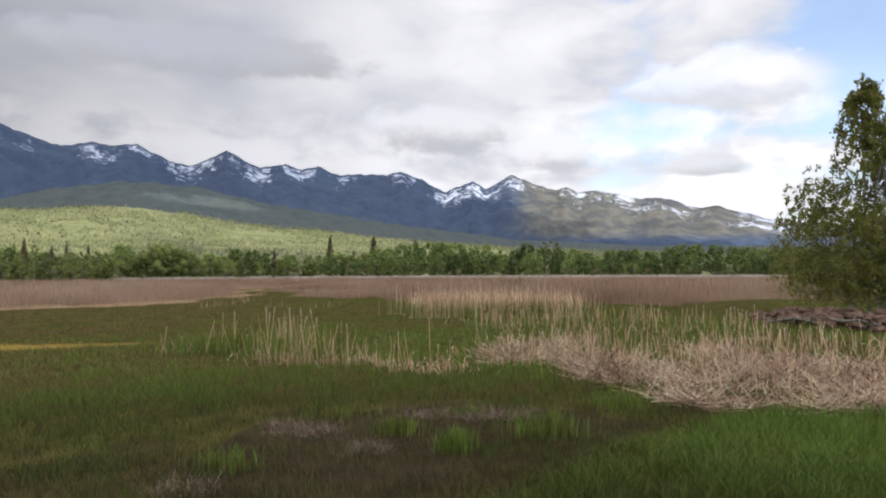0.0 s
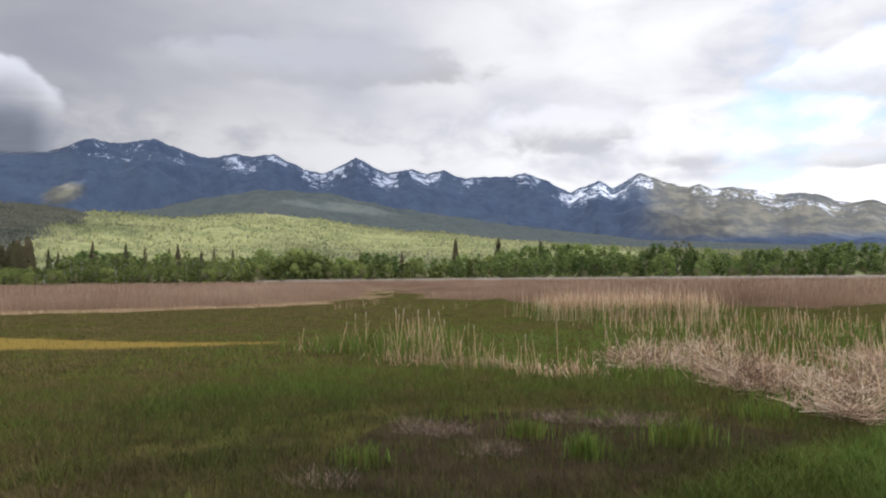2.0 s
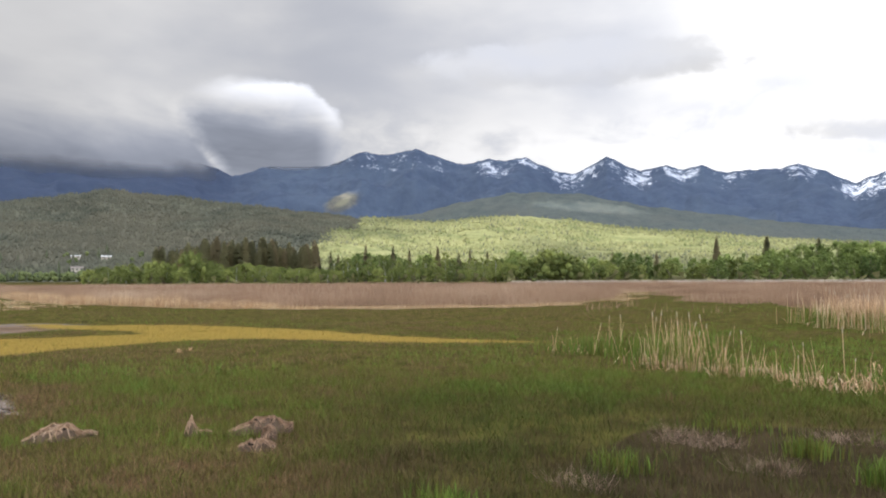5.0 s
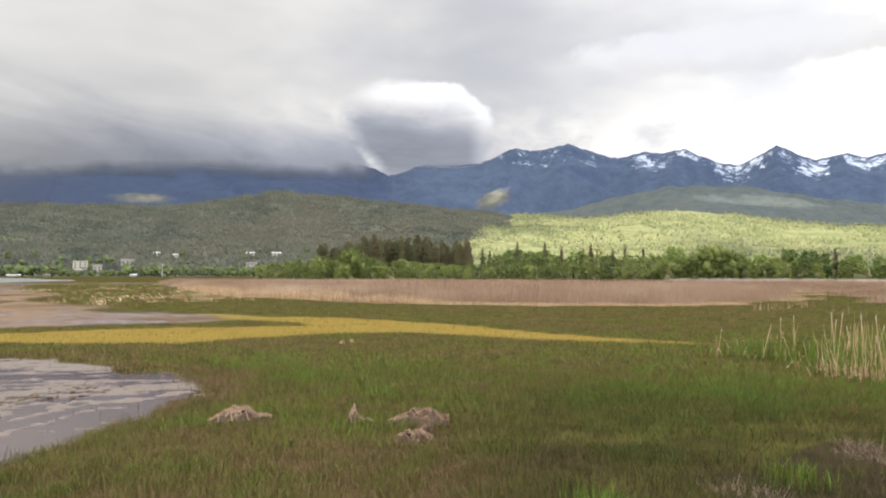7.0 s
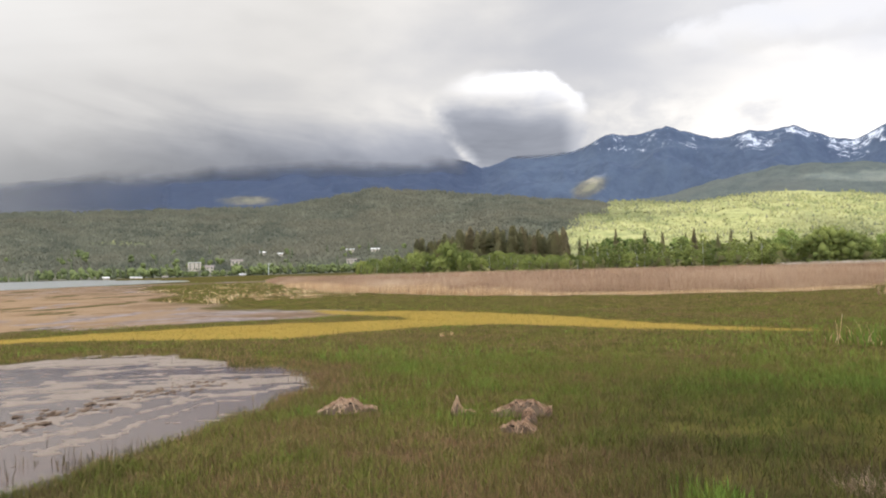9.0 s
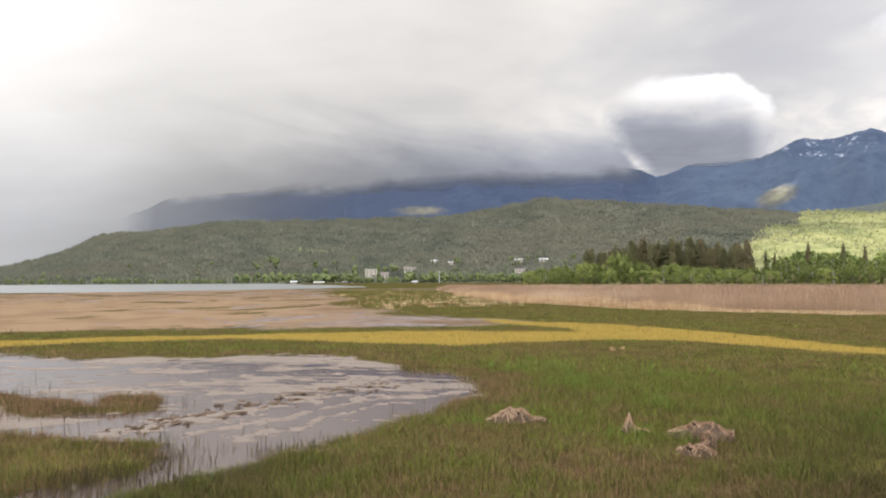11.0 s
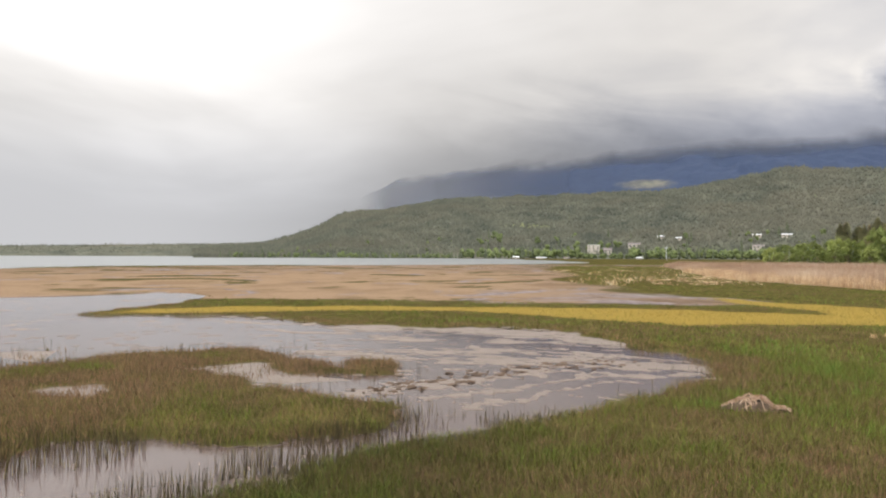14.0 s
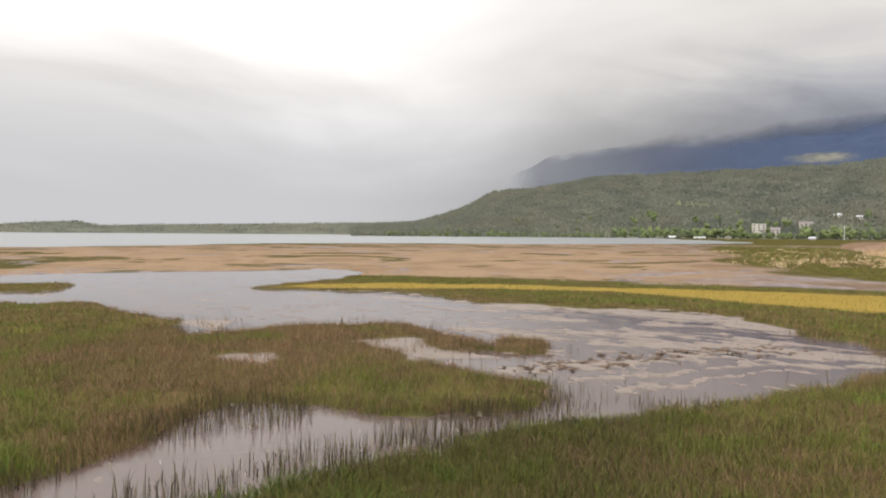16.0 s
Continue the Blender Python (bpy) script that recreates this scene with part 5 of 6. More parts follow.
def build_cattails():
    rng = np.random.default_rng(14)
    dead = "clump of tall dead cattail stalks"
    mixed = "clump of dead cattails with fresh green shoots"
    for a, r, n, s, tall, green in (
            (20.4, 26.5, 7, 0.3, 1.1, 3.0), (18.6, 26.5, 12, 0.35, 1.2, 2.0), (16.2, 26.8, 18, 0.35, 1.45, 2.5), (14.4, 25.6, 24, 0.35, 1.5, 1.5), (12.8, 24.0, 38, 0.38, 1.75, 0.8),
            (11.3, 22.6, 62, 0.36, 1.75, 0.4), (10.0, 22.0, 46, 0.35, 1.6, 0.3), (8.6, 21.6, 26, 0.32, 1.35, 0.3), (7.2, 21.8, 12, 0.3, 1.0, 0.5), (11.5, 29.5, 16, 0.5, 1.6, 2.0),
            (4.2, 21.3, 10, 0.3, 1.2, 1.0), (3.0, 20.6, 9, 0.25, 1.5, 0.8), (1.6, 19.8, 11, 0.3, 0.9, 0.8), (-0.6, 20.2, 12, 0.3, 1.0, 0.6), (-3.2, 23.5, 14, 0.5, 1.2, 0.6),
            (-6.0, 24.5, 12, 0.6, 1.2, 0.6), (-11.0, 23.0, 12, 0.6, 1.3, 0.4), (-14.0, 24.0, 10, 0.6, 1.2, 0.4), (-18.0, 22.0, 10, 0.6, 1.1, 0.3), (-22.0, 21.0, 12, 0.7, 1.1, 0.4), (-27.0, 22.0, 12, 0.7, 1.1, 0.4)):
        cattail_clump(rng, a, r, n, s, tall, green, mixed if green > 0.9 else dead)
    for a in np.linspace(1.6, -10.2, 15):
        cattail_clump(rng, a + rng.uniform(-0.4, 0.4), rng.uniform(43, 49), 135, 0.62, rng.uniform(1.7, 2.25), 0.25, "stand of tall tan cattails before the reed bed")
    for a in np.linspace(-3, -24, 18):
        cattail_clump(rng, a + rng.uniform(-0.5, 0.5), rng.uniform(33, 41), 12, 0.6, rng.uniform(0.9, 1.3), 2.2, "scattered pale cattails among green shoots")


build_cattails()

# ---- trees ----


def limb(bm, start, end, r0, r1, sides=6):
    start, end = Vector(start), Vector(end)
    way = end - start
    m = Matrix.Translation((start + end) / 2) @ way.to_track_quat("Z", "Y").to_matrix().to_4x4()
    bmesh.ops.create_cone(bm, cap_ends=True, segments=sides, radius1=r0, radius2=r1, depth=way.length, matrix=m)


def lump_shapes():
    """Rough round boughs of one unit radius, shared by all crowns."""
    out = []
    for i in range(5):
        bm = bmesh.new()
        bmesh.ops.create_icosphere(bm, subdivisions=1, radius=1.0)
        off = Vector((i * 7.3, i * 3.1, 1.7))
        for v in bm.verts:
            v.co *= 0.80 + 0.55 * noise.noise(v.co * 1.6 + off) + 0.30 * noise.noise(v.co * 4.0 + off)
        bm.verts.index_update()
        out.append((np.array([v.co[:] for v in bm.verts]), np.array([[v.index for v in f.verts] for f in bm.faces])))
        bm.free()
    return out


LUMPS = lump_shapes()


def crown_mesh(rng, centres, sizes, per, leaf, mat):
    """Boughs with leaves standing out of them, in one mesh of triangles."""
    verts, faces, at = [], [], 0
    for c, s in zip(centres, sizes):
        v, f = LUMPS[int(rng.integers(len(LUMPS)))]
        t = rng.uniform(0, 2 * np.pi)
        turn = np.array(((np.cos(t), -np.sin(t), 0), (np.sin(t), np.cos(t), 0), (0, 0, 0.85)))
        verts.append(np.array(c) + (v * s * 0.62) @ turn.T)
        faces.append(f + at)
        at += len(v)
        d = rng.normal(0, 1, (per, 3))
        d /= np.linalg.norm(d, axis=1)[:, None]
        p = np.array(c) + d * s * rng.uniform(0.35, 1.2, (per, 1)) * (1, 1, 0.85)
        q = rng.normal(0, 1, (per, 3)) + d * 0.6
        q /= np.linalg.norm(q, axis=1)[:, None]
        o = np.cross(q, rng.normal(0, 1, (per, 3)))
        o /= np.linalg.norm(o, axis=1)[:, None]
        k = leaf * rng.uniform(0.6, 1.4, (per, 1))
        verts.append(np.stack([p - q * k, p + o * k * 0.6, p + q * k], 1).reshape(-1, 3))
        faces.append(at + np.arange(3 * per).reshape(-1, 3))
        at += 3 * per
    return mesh("crown", np.concatenate(verts), np.concatenate(faces), mat)


def broadleaf(seed, tall, wide, mat, leaf=0.36, clumps=34, per=48, label="leafy green broadleaf tree at the marsh edge", low=0.18, bough=(0.10, 0.19)):
    rng = np.random.default_rng(seed)
    ob = thing("tree", Matrix(), label, "tree", "trees behind the reed bed")
    bm = bmesh.new()
    fork = tall * 0.3
    limb(bm, (0, 0, -0.3), (0, 0, fork), tall * 0.022, tall * 0.015)
    limb(bm, (0, 0, fork), (0, 0, tall * 0.85), tall * 0.014, tall * 0.004, 5)
    centres, sizes = [], []
    for i in range(clumps):
        u = (i + rng.random()) / clumps
        z = tall * (low + (0.95 - low) * u)
        reach = wide * 0.5 * math.sqrt(max(0.03, 1 - ((u - 0.40) / 0.62) ** 2)) * rng.uniform(0.45, 1.0)
        t = i * 2.4 + rng.uniform(-0.6, 0.6)
        c = (reach * math.cos(t), reach * math.sin(t), z)
        centres.append(c)
        sizes.append(wide * rng.uniform(*bough))
        if i % 3 == 0:
            limb(bm, (0, 0, fork * rng.uniform(0.7, 1.0)), c, tall * 0.008, tall * 0.002, 4)
    part("trunk", bm, "birch" if wide < 0.5 * tall else "bark", ob)
    part("crown", crown_mesh(rng, centres, sizes, per, leaf, mat), mat, ob)
    return ob


def conifer(seed, tall, wide, label="dark pointed conifer at the marsh edge", blunt=0.8, low=0.08):
    """Whorls of drooping boughs, denser towards the top."""
    rng = np.random.default_rng(seed)
    ob = thing("conifer", Matrix(), label, "tree", "trees behind the reed bed")
    bm = bmesh.new()
    limb(bm, (0, 0, -0.3), (0, 0, tall * 0.97), tall * 0.016, tall * 0.002)
    part("trunk", bm, "bark", ob)
    v = []
    for i in range(430):
        u = rng.random() ** 0.85
        z = tall * (low + (0.985 - low) * u)
        reach = wide * 0.5 * (1 - u) ** blunt * rng.uniform(0.45, 1.15) * (0.6 + 0.4 * min(1, u * 6)) + 0.16
        t = rng.uniform(0, 2 * math.pi)
        c, s = math.cos(t), math.sin(t)
        side = 0.22 + reach * 0.22
        drop = rng.uniform(0.12, 0.45)
        inner = reach * rng.uniform(0.0, 0.35)
        tip = (reach * c, reach * s, z - reach * drop)
        for lift in (-0.14, 0.14):
            v += [(inner * c, inner * s, z + 0.1), (reach * 0.7 * c - side * s, reach * 0.7 * s + side * c, z - reach * drop * 0.6 - 0.2 + lift), tip, (reach * 0.7 * c + side * s, reach * 0.7 * s - side * c, z - reach * drop * 0.6 - 0.2 - lift)]
    v = np.array(v)
    part("crown", mesh("crown", v, np.arange(len(v)).reshape(-1, 4), "needle"), "needle", ob)
    return ob


def build_tree_belt():
    rng = np.random.default_rng(15)
    leafy = [broadleaf(100 + i, 10.0, 8.0, "leaf") for i in range(5)]
    fresh = [broadleaf(120 + i, 8.0, 8.5, "spring_leaf", label="fresh green willow at the marsh edge", low=0.06) for i in range(4)]
    dark = [conifer(140 + i, 15.0, 5.0) for i in range(4)]
    broad = [conifer(150 + i, 15.0, 5.6, "tall brownish conifer in a close group", 0.5) for i in range(5)]
    slim = [broadleaf(180 + i, 8.0, 2.9, "spring_leaf", 0.24, 20, 26, "slim young poplar at the marsh edge", 0.12, (0.16, 0.30)) for i in range(4)]
    scrub = [broadleaf(160 + i, 3.4, 5.4, "scrub_leaf", 0.22, 16, 36, "low greyish willow bush before the trees", 0.05) for i in range(4)]
    mound = [broadleaf(170 + i, 8.0, 11.5, "spring_leaf", 0.32, 40, 48, "broad round willow at the marsh edge", 0.10) for i in range(2)]
    bare = [broadleaf(190, 10.0, 5.0, "scrub_leaf", 0.20, 14, 30, "half-bare grey tree among green ones", 0.45, (0.08, 0.14))]

    def plant(kinds, a, r, top, native, wide=1.0):
        """A tree whose top stands at that elevation in degrees."""
        o = kinds[int(rng.integers(len(kinds)))]
        tall = EYE + r * math.tan(radians(top))
        s = max(0.3, tall / native)
        x, y = from_polar([(a, r)])[0]
        t = copy_thing(o, pose(x, y, 0, 0, 0, rng.uniform(0, 360)))
        t.scale = (s * wide * rng.uniform(0.85, 1.2), s * wide * rng.uniform(0.85, 1.2), s)

    joined = {}

    def row(name, kinds, a, r, top, native, wide=1.0):
        """Adds a crown to a closed row that nobody could count."""
        o = kinds[int(rng.integers(len(kinds)))].children[1]
        v = np.empty(len(o.data.vertices) * 3, np.float32)
        f = np.empty(len(o.data.loops), np.int32)
        o.data.vertices.foreach_get("co", v)
        o.data.loops.foreach_get("vertex_index", f)
        s = max(0.3, (EYE + r * math.tan(radians(top))) / native)
        v = v.reshape(-1, 3) * np.array((s * wide, s * wide, s)) * rng.uniform((0.85, 0.85, 1), (1.2, 1.2, 1.0001))
        t = rng.uniform(0, 2 * np.pi)
        x, y = from_polar([(a, r)])[0]
        v = np.stack([v[:, 0] * np.cos(t) - v[:, 1] * np.sin(t) + x, v[:, 0] * np.sin(t) + v[:, 1] * np.cos(t) + y, v[:, 2]], -1)
        vs, fs = joined.setdefault(name, ([], []))
        fs.append(f.reshape(-1, 3) + sum(len(q) for q in vs))
        vs.append(v)

    def skyline(a, tops):
        t = np.array(sorted(tops))
        return float(np.interp(a, t[:, 0], t[:, 1]))

    # eastern wood: tall, dark green, closed
    tops = [(-46, 1.7), (-30, 1.8), (-25, 1.75), (-22.5, 2.0), (-19, 2.15), (-16.5, 1.7), (-14, 1.95), (-12, 1.6), (-9.5, 2.0), (-7.5, 2.35), (-5.5, 2.0), (-4, 2.3), (-1.5, 2.35), (0.5, 2.5), (2.5, 2.45), (4, 2.2),
            (6, 2.1), (8.5, 1.9), (9.6, 1.5), (11, 1.35), (13.5, 1.6), (15, 1.7), (16.5, 1.9), (18, 1.6), (20, 1.7), (23.5, 1.5), (26, 1.6)]
    a = -45.0
    while a < 25:
        top = skyline(a, tops)
        plant(leafy if rng.random() < 0.8 else fresh, a, rng.uniform(248, 262), top * rng.uniform(0.86, 1.05), 10.0, 0.85)
        row("back", leafy, a + rng.uniform(-0.6, 0.6), rng.uniform(268, 300), top * rng.uniform(0.8, 1.02), 10.0)
        plant(leafy if a < 9 else fresh, a + rng.uniform(-0.6, 0.6), rng.uniform(238, 247), top * rng.uniform(0.35, 0.75), 10.0 if a < 9 else 8.0, 0.9)
        a += rng.uniform(0.85, 1.45)
    # the broad near willow, and the poplars west of it
    for a, top, r in ((21.6, 2.15, 236), (20.4, 1.75, 234), (22.6, 1.5, 233)):
        plant(mound, a, r, top, 8.0, 0.9)
    a = 23.5
    while a < 39.0:
        top = 1.75 + 0.25 * math.sin(a * 1.1)
        plant(leafy if 34 < a < 37.5 or rng.random() < 0.35 else fresh, a, rng.uniform(262, 285), top * rng.uniform(0.9, 1.12), 10.0, 0.9)
        for i in range(2):
            plant(slim, a + rng.uniform(-0.6, 0.6), rng.uniform(246, 262), top * rng.uniform(0.75, 1.08), 8.0)
        plant(fresh, a + rng.uniform(-0.5, 0.5), rng.uniform(236, 244), top * rng.uniform(0.3, 0.6), 8.0)
        a += rng.uniform(0.8, 1.2)
    # young growth before the conifers, falling away to the flats
    a = 39.0
    while a < 57.5:
        top = skyline(a, [(39, 0.9), (42, 0.85), (45, 1.0), (47, 1.2), (53, 1.3), (55, 1.05), (57.5, 0.4)])
        plant(fresh, a, rng.uniform(246, 258), top * rng.uniform(0.7, 1.08), 8.0)
        for i in range(2):
            plant(slim, a + rng.uniform(-0.6, 0.6), rng.uniform(240, 250), top * rng.uniform(0.65, 1.1), 8.0)
        plant(fresh, a + rng.uniform(-0.5, 0.5), rng.uniform(234, 240), top * rng.uniform(0.3, 0.6), 8.0)
        a += rng.uniform(0.8, 1.2)
    for a, top in ((49.7, 1.95), (48.3, 1.3), (52.4, 1.25), (54.6, 0.95)):
        plant(mound, a, rng.uniform(238, 246), top, 8.0, 0.62)
    # low scrub along the reeds
    a = -44.0
    while a < 57:
        row("scrub", scrub, a, rng.uniform(228, 236), skyline(a, [(-44, 0.45), (8, 0.55), (12, 0.65), (24, 0.65), (30, 0.45), (57, 0.15)]) * rng.uniform(0.5, 1.3), 3.4)
        a += rng.uniform(0.7, 1.5)
    # single conifers
    for a, top, w in ((9.05, 3.05, 1.1), (5.6, 3.0, 1.25), (2.2, 2.75, 1.3), (-9.2, 2.4, 1.0), (13.4, 1.95, 0.9), (14.6, 1.8, 0.9), (16.7, 2.1, 0.9), (24.6, 1.95, 0.9), (26.6, 2.15, 0.9), (28.0, 2.4, 0.9), (28.9, 2.1, 0.9), (30.6, 2.55, 0.9),
                      (31.2, 2.2, 0.9), (32.9, 2.35, 0.9), (34.2, 2.6, 0.9), (36.4, 2.7, 0.9), (38.6, 1.95, 1.0), (39.2, 2.1, 1.0), (40.1, 1.8, 1.0)):
        plant(dark, a, rng.uniform(262, 276), top, 15.0, w)
    plant(bare, -8.2, 258, 2.5, 10.0)
    plant(bare, -8.9, 262, 2.55, 10.0)
    # the close group of brownish conifers
    a = 40.6
    while a < 52.4:
        top = skyline(a, [(40.6, 3.0), (42, 2.7), (43, 2.9), (44.5, 3.3), (46, 3.05), (48, 3.2), (49.5, 2.9), (51, 2.6), (52.4, 2.3)])
        for r in ((262, 270), (272, 284), (284, 298)):
            plant(broad, a + rng.uniform(-0.3, 0.3), rng.uniform(*r), top * rng.uniform(0.72, 1.05), 15.0, rng.uniform(0.75, 1.1))
        a += rng.uniform(0.36, 0.62)
    for name, mat, label in (("back", "leaf", "closed row of green trees behind the marsh"), ("scrub", "scrub_leaf", "low greyish willow scrub along the reed bed")):
        tagged(new("far_woods", mesh("far_woods", np.concatenate(joined[name][0]), np.concatenate(joined[name][1]), mat)), label, "woods", kind="stuff")
    for o in leafy + fresh + dark + scrub + slim + broad + mound + bare:
        x, y = from_polar([(rng.uniform(-60, -46), 300)])[0]
        o.matrix_world = pose(x, y, 0)


build_tree_belt()


def hanging_tree(seed, a, r, outline, strands, label):
    """A many-stemmed tree with thin hanging twigs. outline: half-widths of the crown at heights, both in metres."""
    rng = np.random.default_rng(seed)
    x, y = from_polar([(a, r)])[0]
    ob = thing("tree", pose(x, y, 0.2, 0, 0, a), label, "tree", "trees on the rock spit")
    o = np.array(outline)
    tall = o[-1, 0]
    stems = []
    for s in range(5):
        lean = rng.uniform(-0.45, 0.45)
        bm = bmesh.new()
        base, h = Vector((rng.uniform(-1.2, 1.2), rng.uniform(-0.8, 0.8), -0.3)), tall * rng.uniform(0.72, 0.98)
        p, line = base, [base]
        for i in range(7):
            u = (i + 1) / 7
            wide = float(np.interp(h * u, o[:, 0], o[:, 1]))
            q = Vector((base.x + lean * wide * u + rng.uniform(-0.15, 0.15), base.y + rng.uniform(-0.2, 0.2) * u, h * u))
            limb(bm, p, q, 0.13 * (1 - i / 7.3), 0.13 * (1 - (i + 1) / 7.3), 7)
            p = q
            line.append(q)
        stems.append(line)
        part("trunk", bm, "birch", ob, "pale bark stem")
    twigs = bmesh.new()
    leaves = []
    for i in range(strands):
        z = tall * (1 - rng.random() ** 0.75 * 0.93)
        wide = float(np.interp(z, o[:, 0], o[:, 1])) * math.sqrt(rng.random()) * rng.choice((0.8, 1.0, 1.06))
        t = rng.uniform(0, 2 * math.pi)
        # gaps between the boughs
        if float(fbm(np.array(t * 1.3 + seed), np.array(z * 0.75), 3, seed)) < 0.42 + 0.10 * z / tall:
            continue
        end = Vector((wide * math.cos(t), wide * math.sin(t) * 0.8, z + rng.uniform(-0.2, 0.35)))
        if i % 5 == 0:
            line = stems[int(rng.integers(5))]
            limb(twigs, min(line[1:], key=lambda v: abs(v.z - max(0.6, z * 0.82))), end, 0.022, 0.007, 4)
        # the strand bends over and hangs
        length = rng.uniform(0.5, 1.3)
        out = Vector((math.cos(t), math.sin(t) * 0.8, 0)) * rng.uniform(0.05, 0.45)
        n = int(30 * length)
        u = rng.random(n)
        leaves.append(np.array(end) + np.outer(u, np.array(out)) + np.stack([np.zeros(n), np.zeros(n), 0.35 * u - 1.0 * length * u * u], -1) + rng.normal(0, 0.07 + 0.06 * (z < 5), (n, 3)))
    part("branch", twigs, "bark", ob)
    p = np.concatenate(leaves)
    n = len(p)
    way = rng.normal(0, 1, (n, 3))
    way[:, 2] -= 0.9
    way /= np.linalg.norm(way, axis=1)[:, None]
    side = np.cross(way, rng.normal(0, 1, (n, 3)))
    side /= np.linalg.norm(side, axis=1)[:, None]
    s = rng.uniform(0.055, 0.115, n)[:, None]
    v = np.stack([p - way * s, p + side * s * 0.55, p + way * s, p - side * s * 0.55], 1).reshape(-1, 3)
    part("crown", mesh("crown", v, np.arange(4 * n).reshape(-1, 4), "olive_leaf"), "olive_leaf", ob, "small olive leaves on hanging twigs")


hanging_tree(31, -30.9, 47.5, [(0.0, 4.0), (1.0, 4.5), (3.5, 5.0), (6.2, 4.6), (9.4, 2.5), (12.0, 1.3), (13.6, 0.3)], 2900, "olive-green many-stemmed windblown tree on a rocky spit")
hanging_tree(32, -36.0, 49.0, [(0.0, 2.0), (3.0, 3.0), (9.0, 3.6), (14.0, 3.0), (17.5, 1.6), (19.0, 0.3)], 1500, "taller olive-green windblown tree on a rocky spit")


def driftwood(a, r, length, turn, z, seed):
    """A bleached bent log with the stub of a branch."""
    rng = np.random.default_rng(seed)
    x, y = from_polar([(a, r)])[0]
    ob = thing("driftwood_log", pose(x, y, z, 0, rng.uniform(4, 14), turn), "bleached grey driftwood log on the rock pile", "log", "driftwood on the spit")
    bm = bmesh.new()
    p = Vector((-length / 2, 0, 0))
    for i in range(5):
        q = Vector((-length / 2 + length * (i + 1) / 5, rng.uniform(-0.06, 0.06), rng.uniform(-0.04, 0.06)))
        limb(bm, p, q, 0.09 - 0.009 * i, 0.085 - 0.009 * i, 8)
        p = q
    part("bole", bm, "driftwood", ob)
    bm = bmesh.new()
    limb(bm, (length * 0.1, 0, 0.03), (length * 0.24, 0.25, 0.32), 0.035, 0.015, 6)
    part("branch_stub", bm, "driftwood", ob)


driftwood(-25.2, 38.6, 1.3, 150, 0.35, 51)
driftwood(-27.0, 38.0, 1.5, 20, 0.42, 52)
driftwood(-29.6, 37.4, 1.6, -12, 0.5, 53)
driftwood(-31.2, 37.0, 1.6, 70, 0.4, 54)


def rock(seed):
    rng = np.random.default_rng(seed)
    bm = bmesh.new()
    bmesh.ops.create_icosphere(bm, subdivisions=2, radius=0.5)
    off = Vector(rng.uniform(-50, 50, 3))
    for v in bm.verts:
        d = v.co.normalized()
        d = Vector([round(c * 1.6) / 1.6 * 0.45 + c * 0.55 for c in d])
        v.co = d * 0.5 * (0.82 + 0.5 * noise.noise(d * 1.4 + off) + 0.15 * noise.noise(d * 3.5 + off))
        v.co.z = max(v.co.z, -0.28)
    me = bpy.data.meshes.new("rock")
    bm.to_mesh(me)
    bm.free()
    me.materials.append(MAT["stone"])
    return me


def build_rocks():
    rng = np.random.default_rng(16)
    shapes = [rock(200 + i) for i in range(6)]
    for i in range(150):
        a = rng.uniform(-37, -23.6)
        r = rng.uniform(38, 46) + 0.5 * (a + 30)
        s = rng.uniform(0.3, 0.95)
        x, y = from_polar([(a, r)])[0]
        o = new("rock", shapes[i % 6])
        rise = 0.55 * (1 - abs(r - 42 - 0.5 * (a + 30)) / 5) * min(1, (-23.4 - a) / 2)
        o.matrix_world = pose(x, y, max(0.0, rise) + 0.1 * s, rng.uniform(-20, 20), rng.uniform(-20, 20), rng.uniform(0, 360)) @ Matrix.Diagonal((s * 1.25, s, s * 0.75, 1))
        tagged(o, "weathered brown-grey boulder in a shore pile", "rock", "rocks of the spit")


build_rocks()


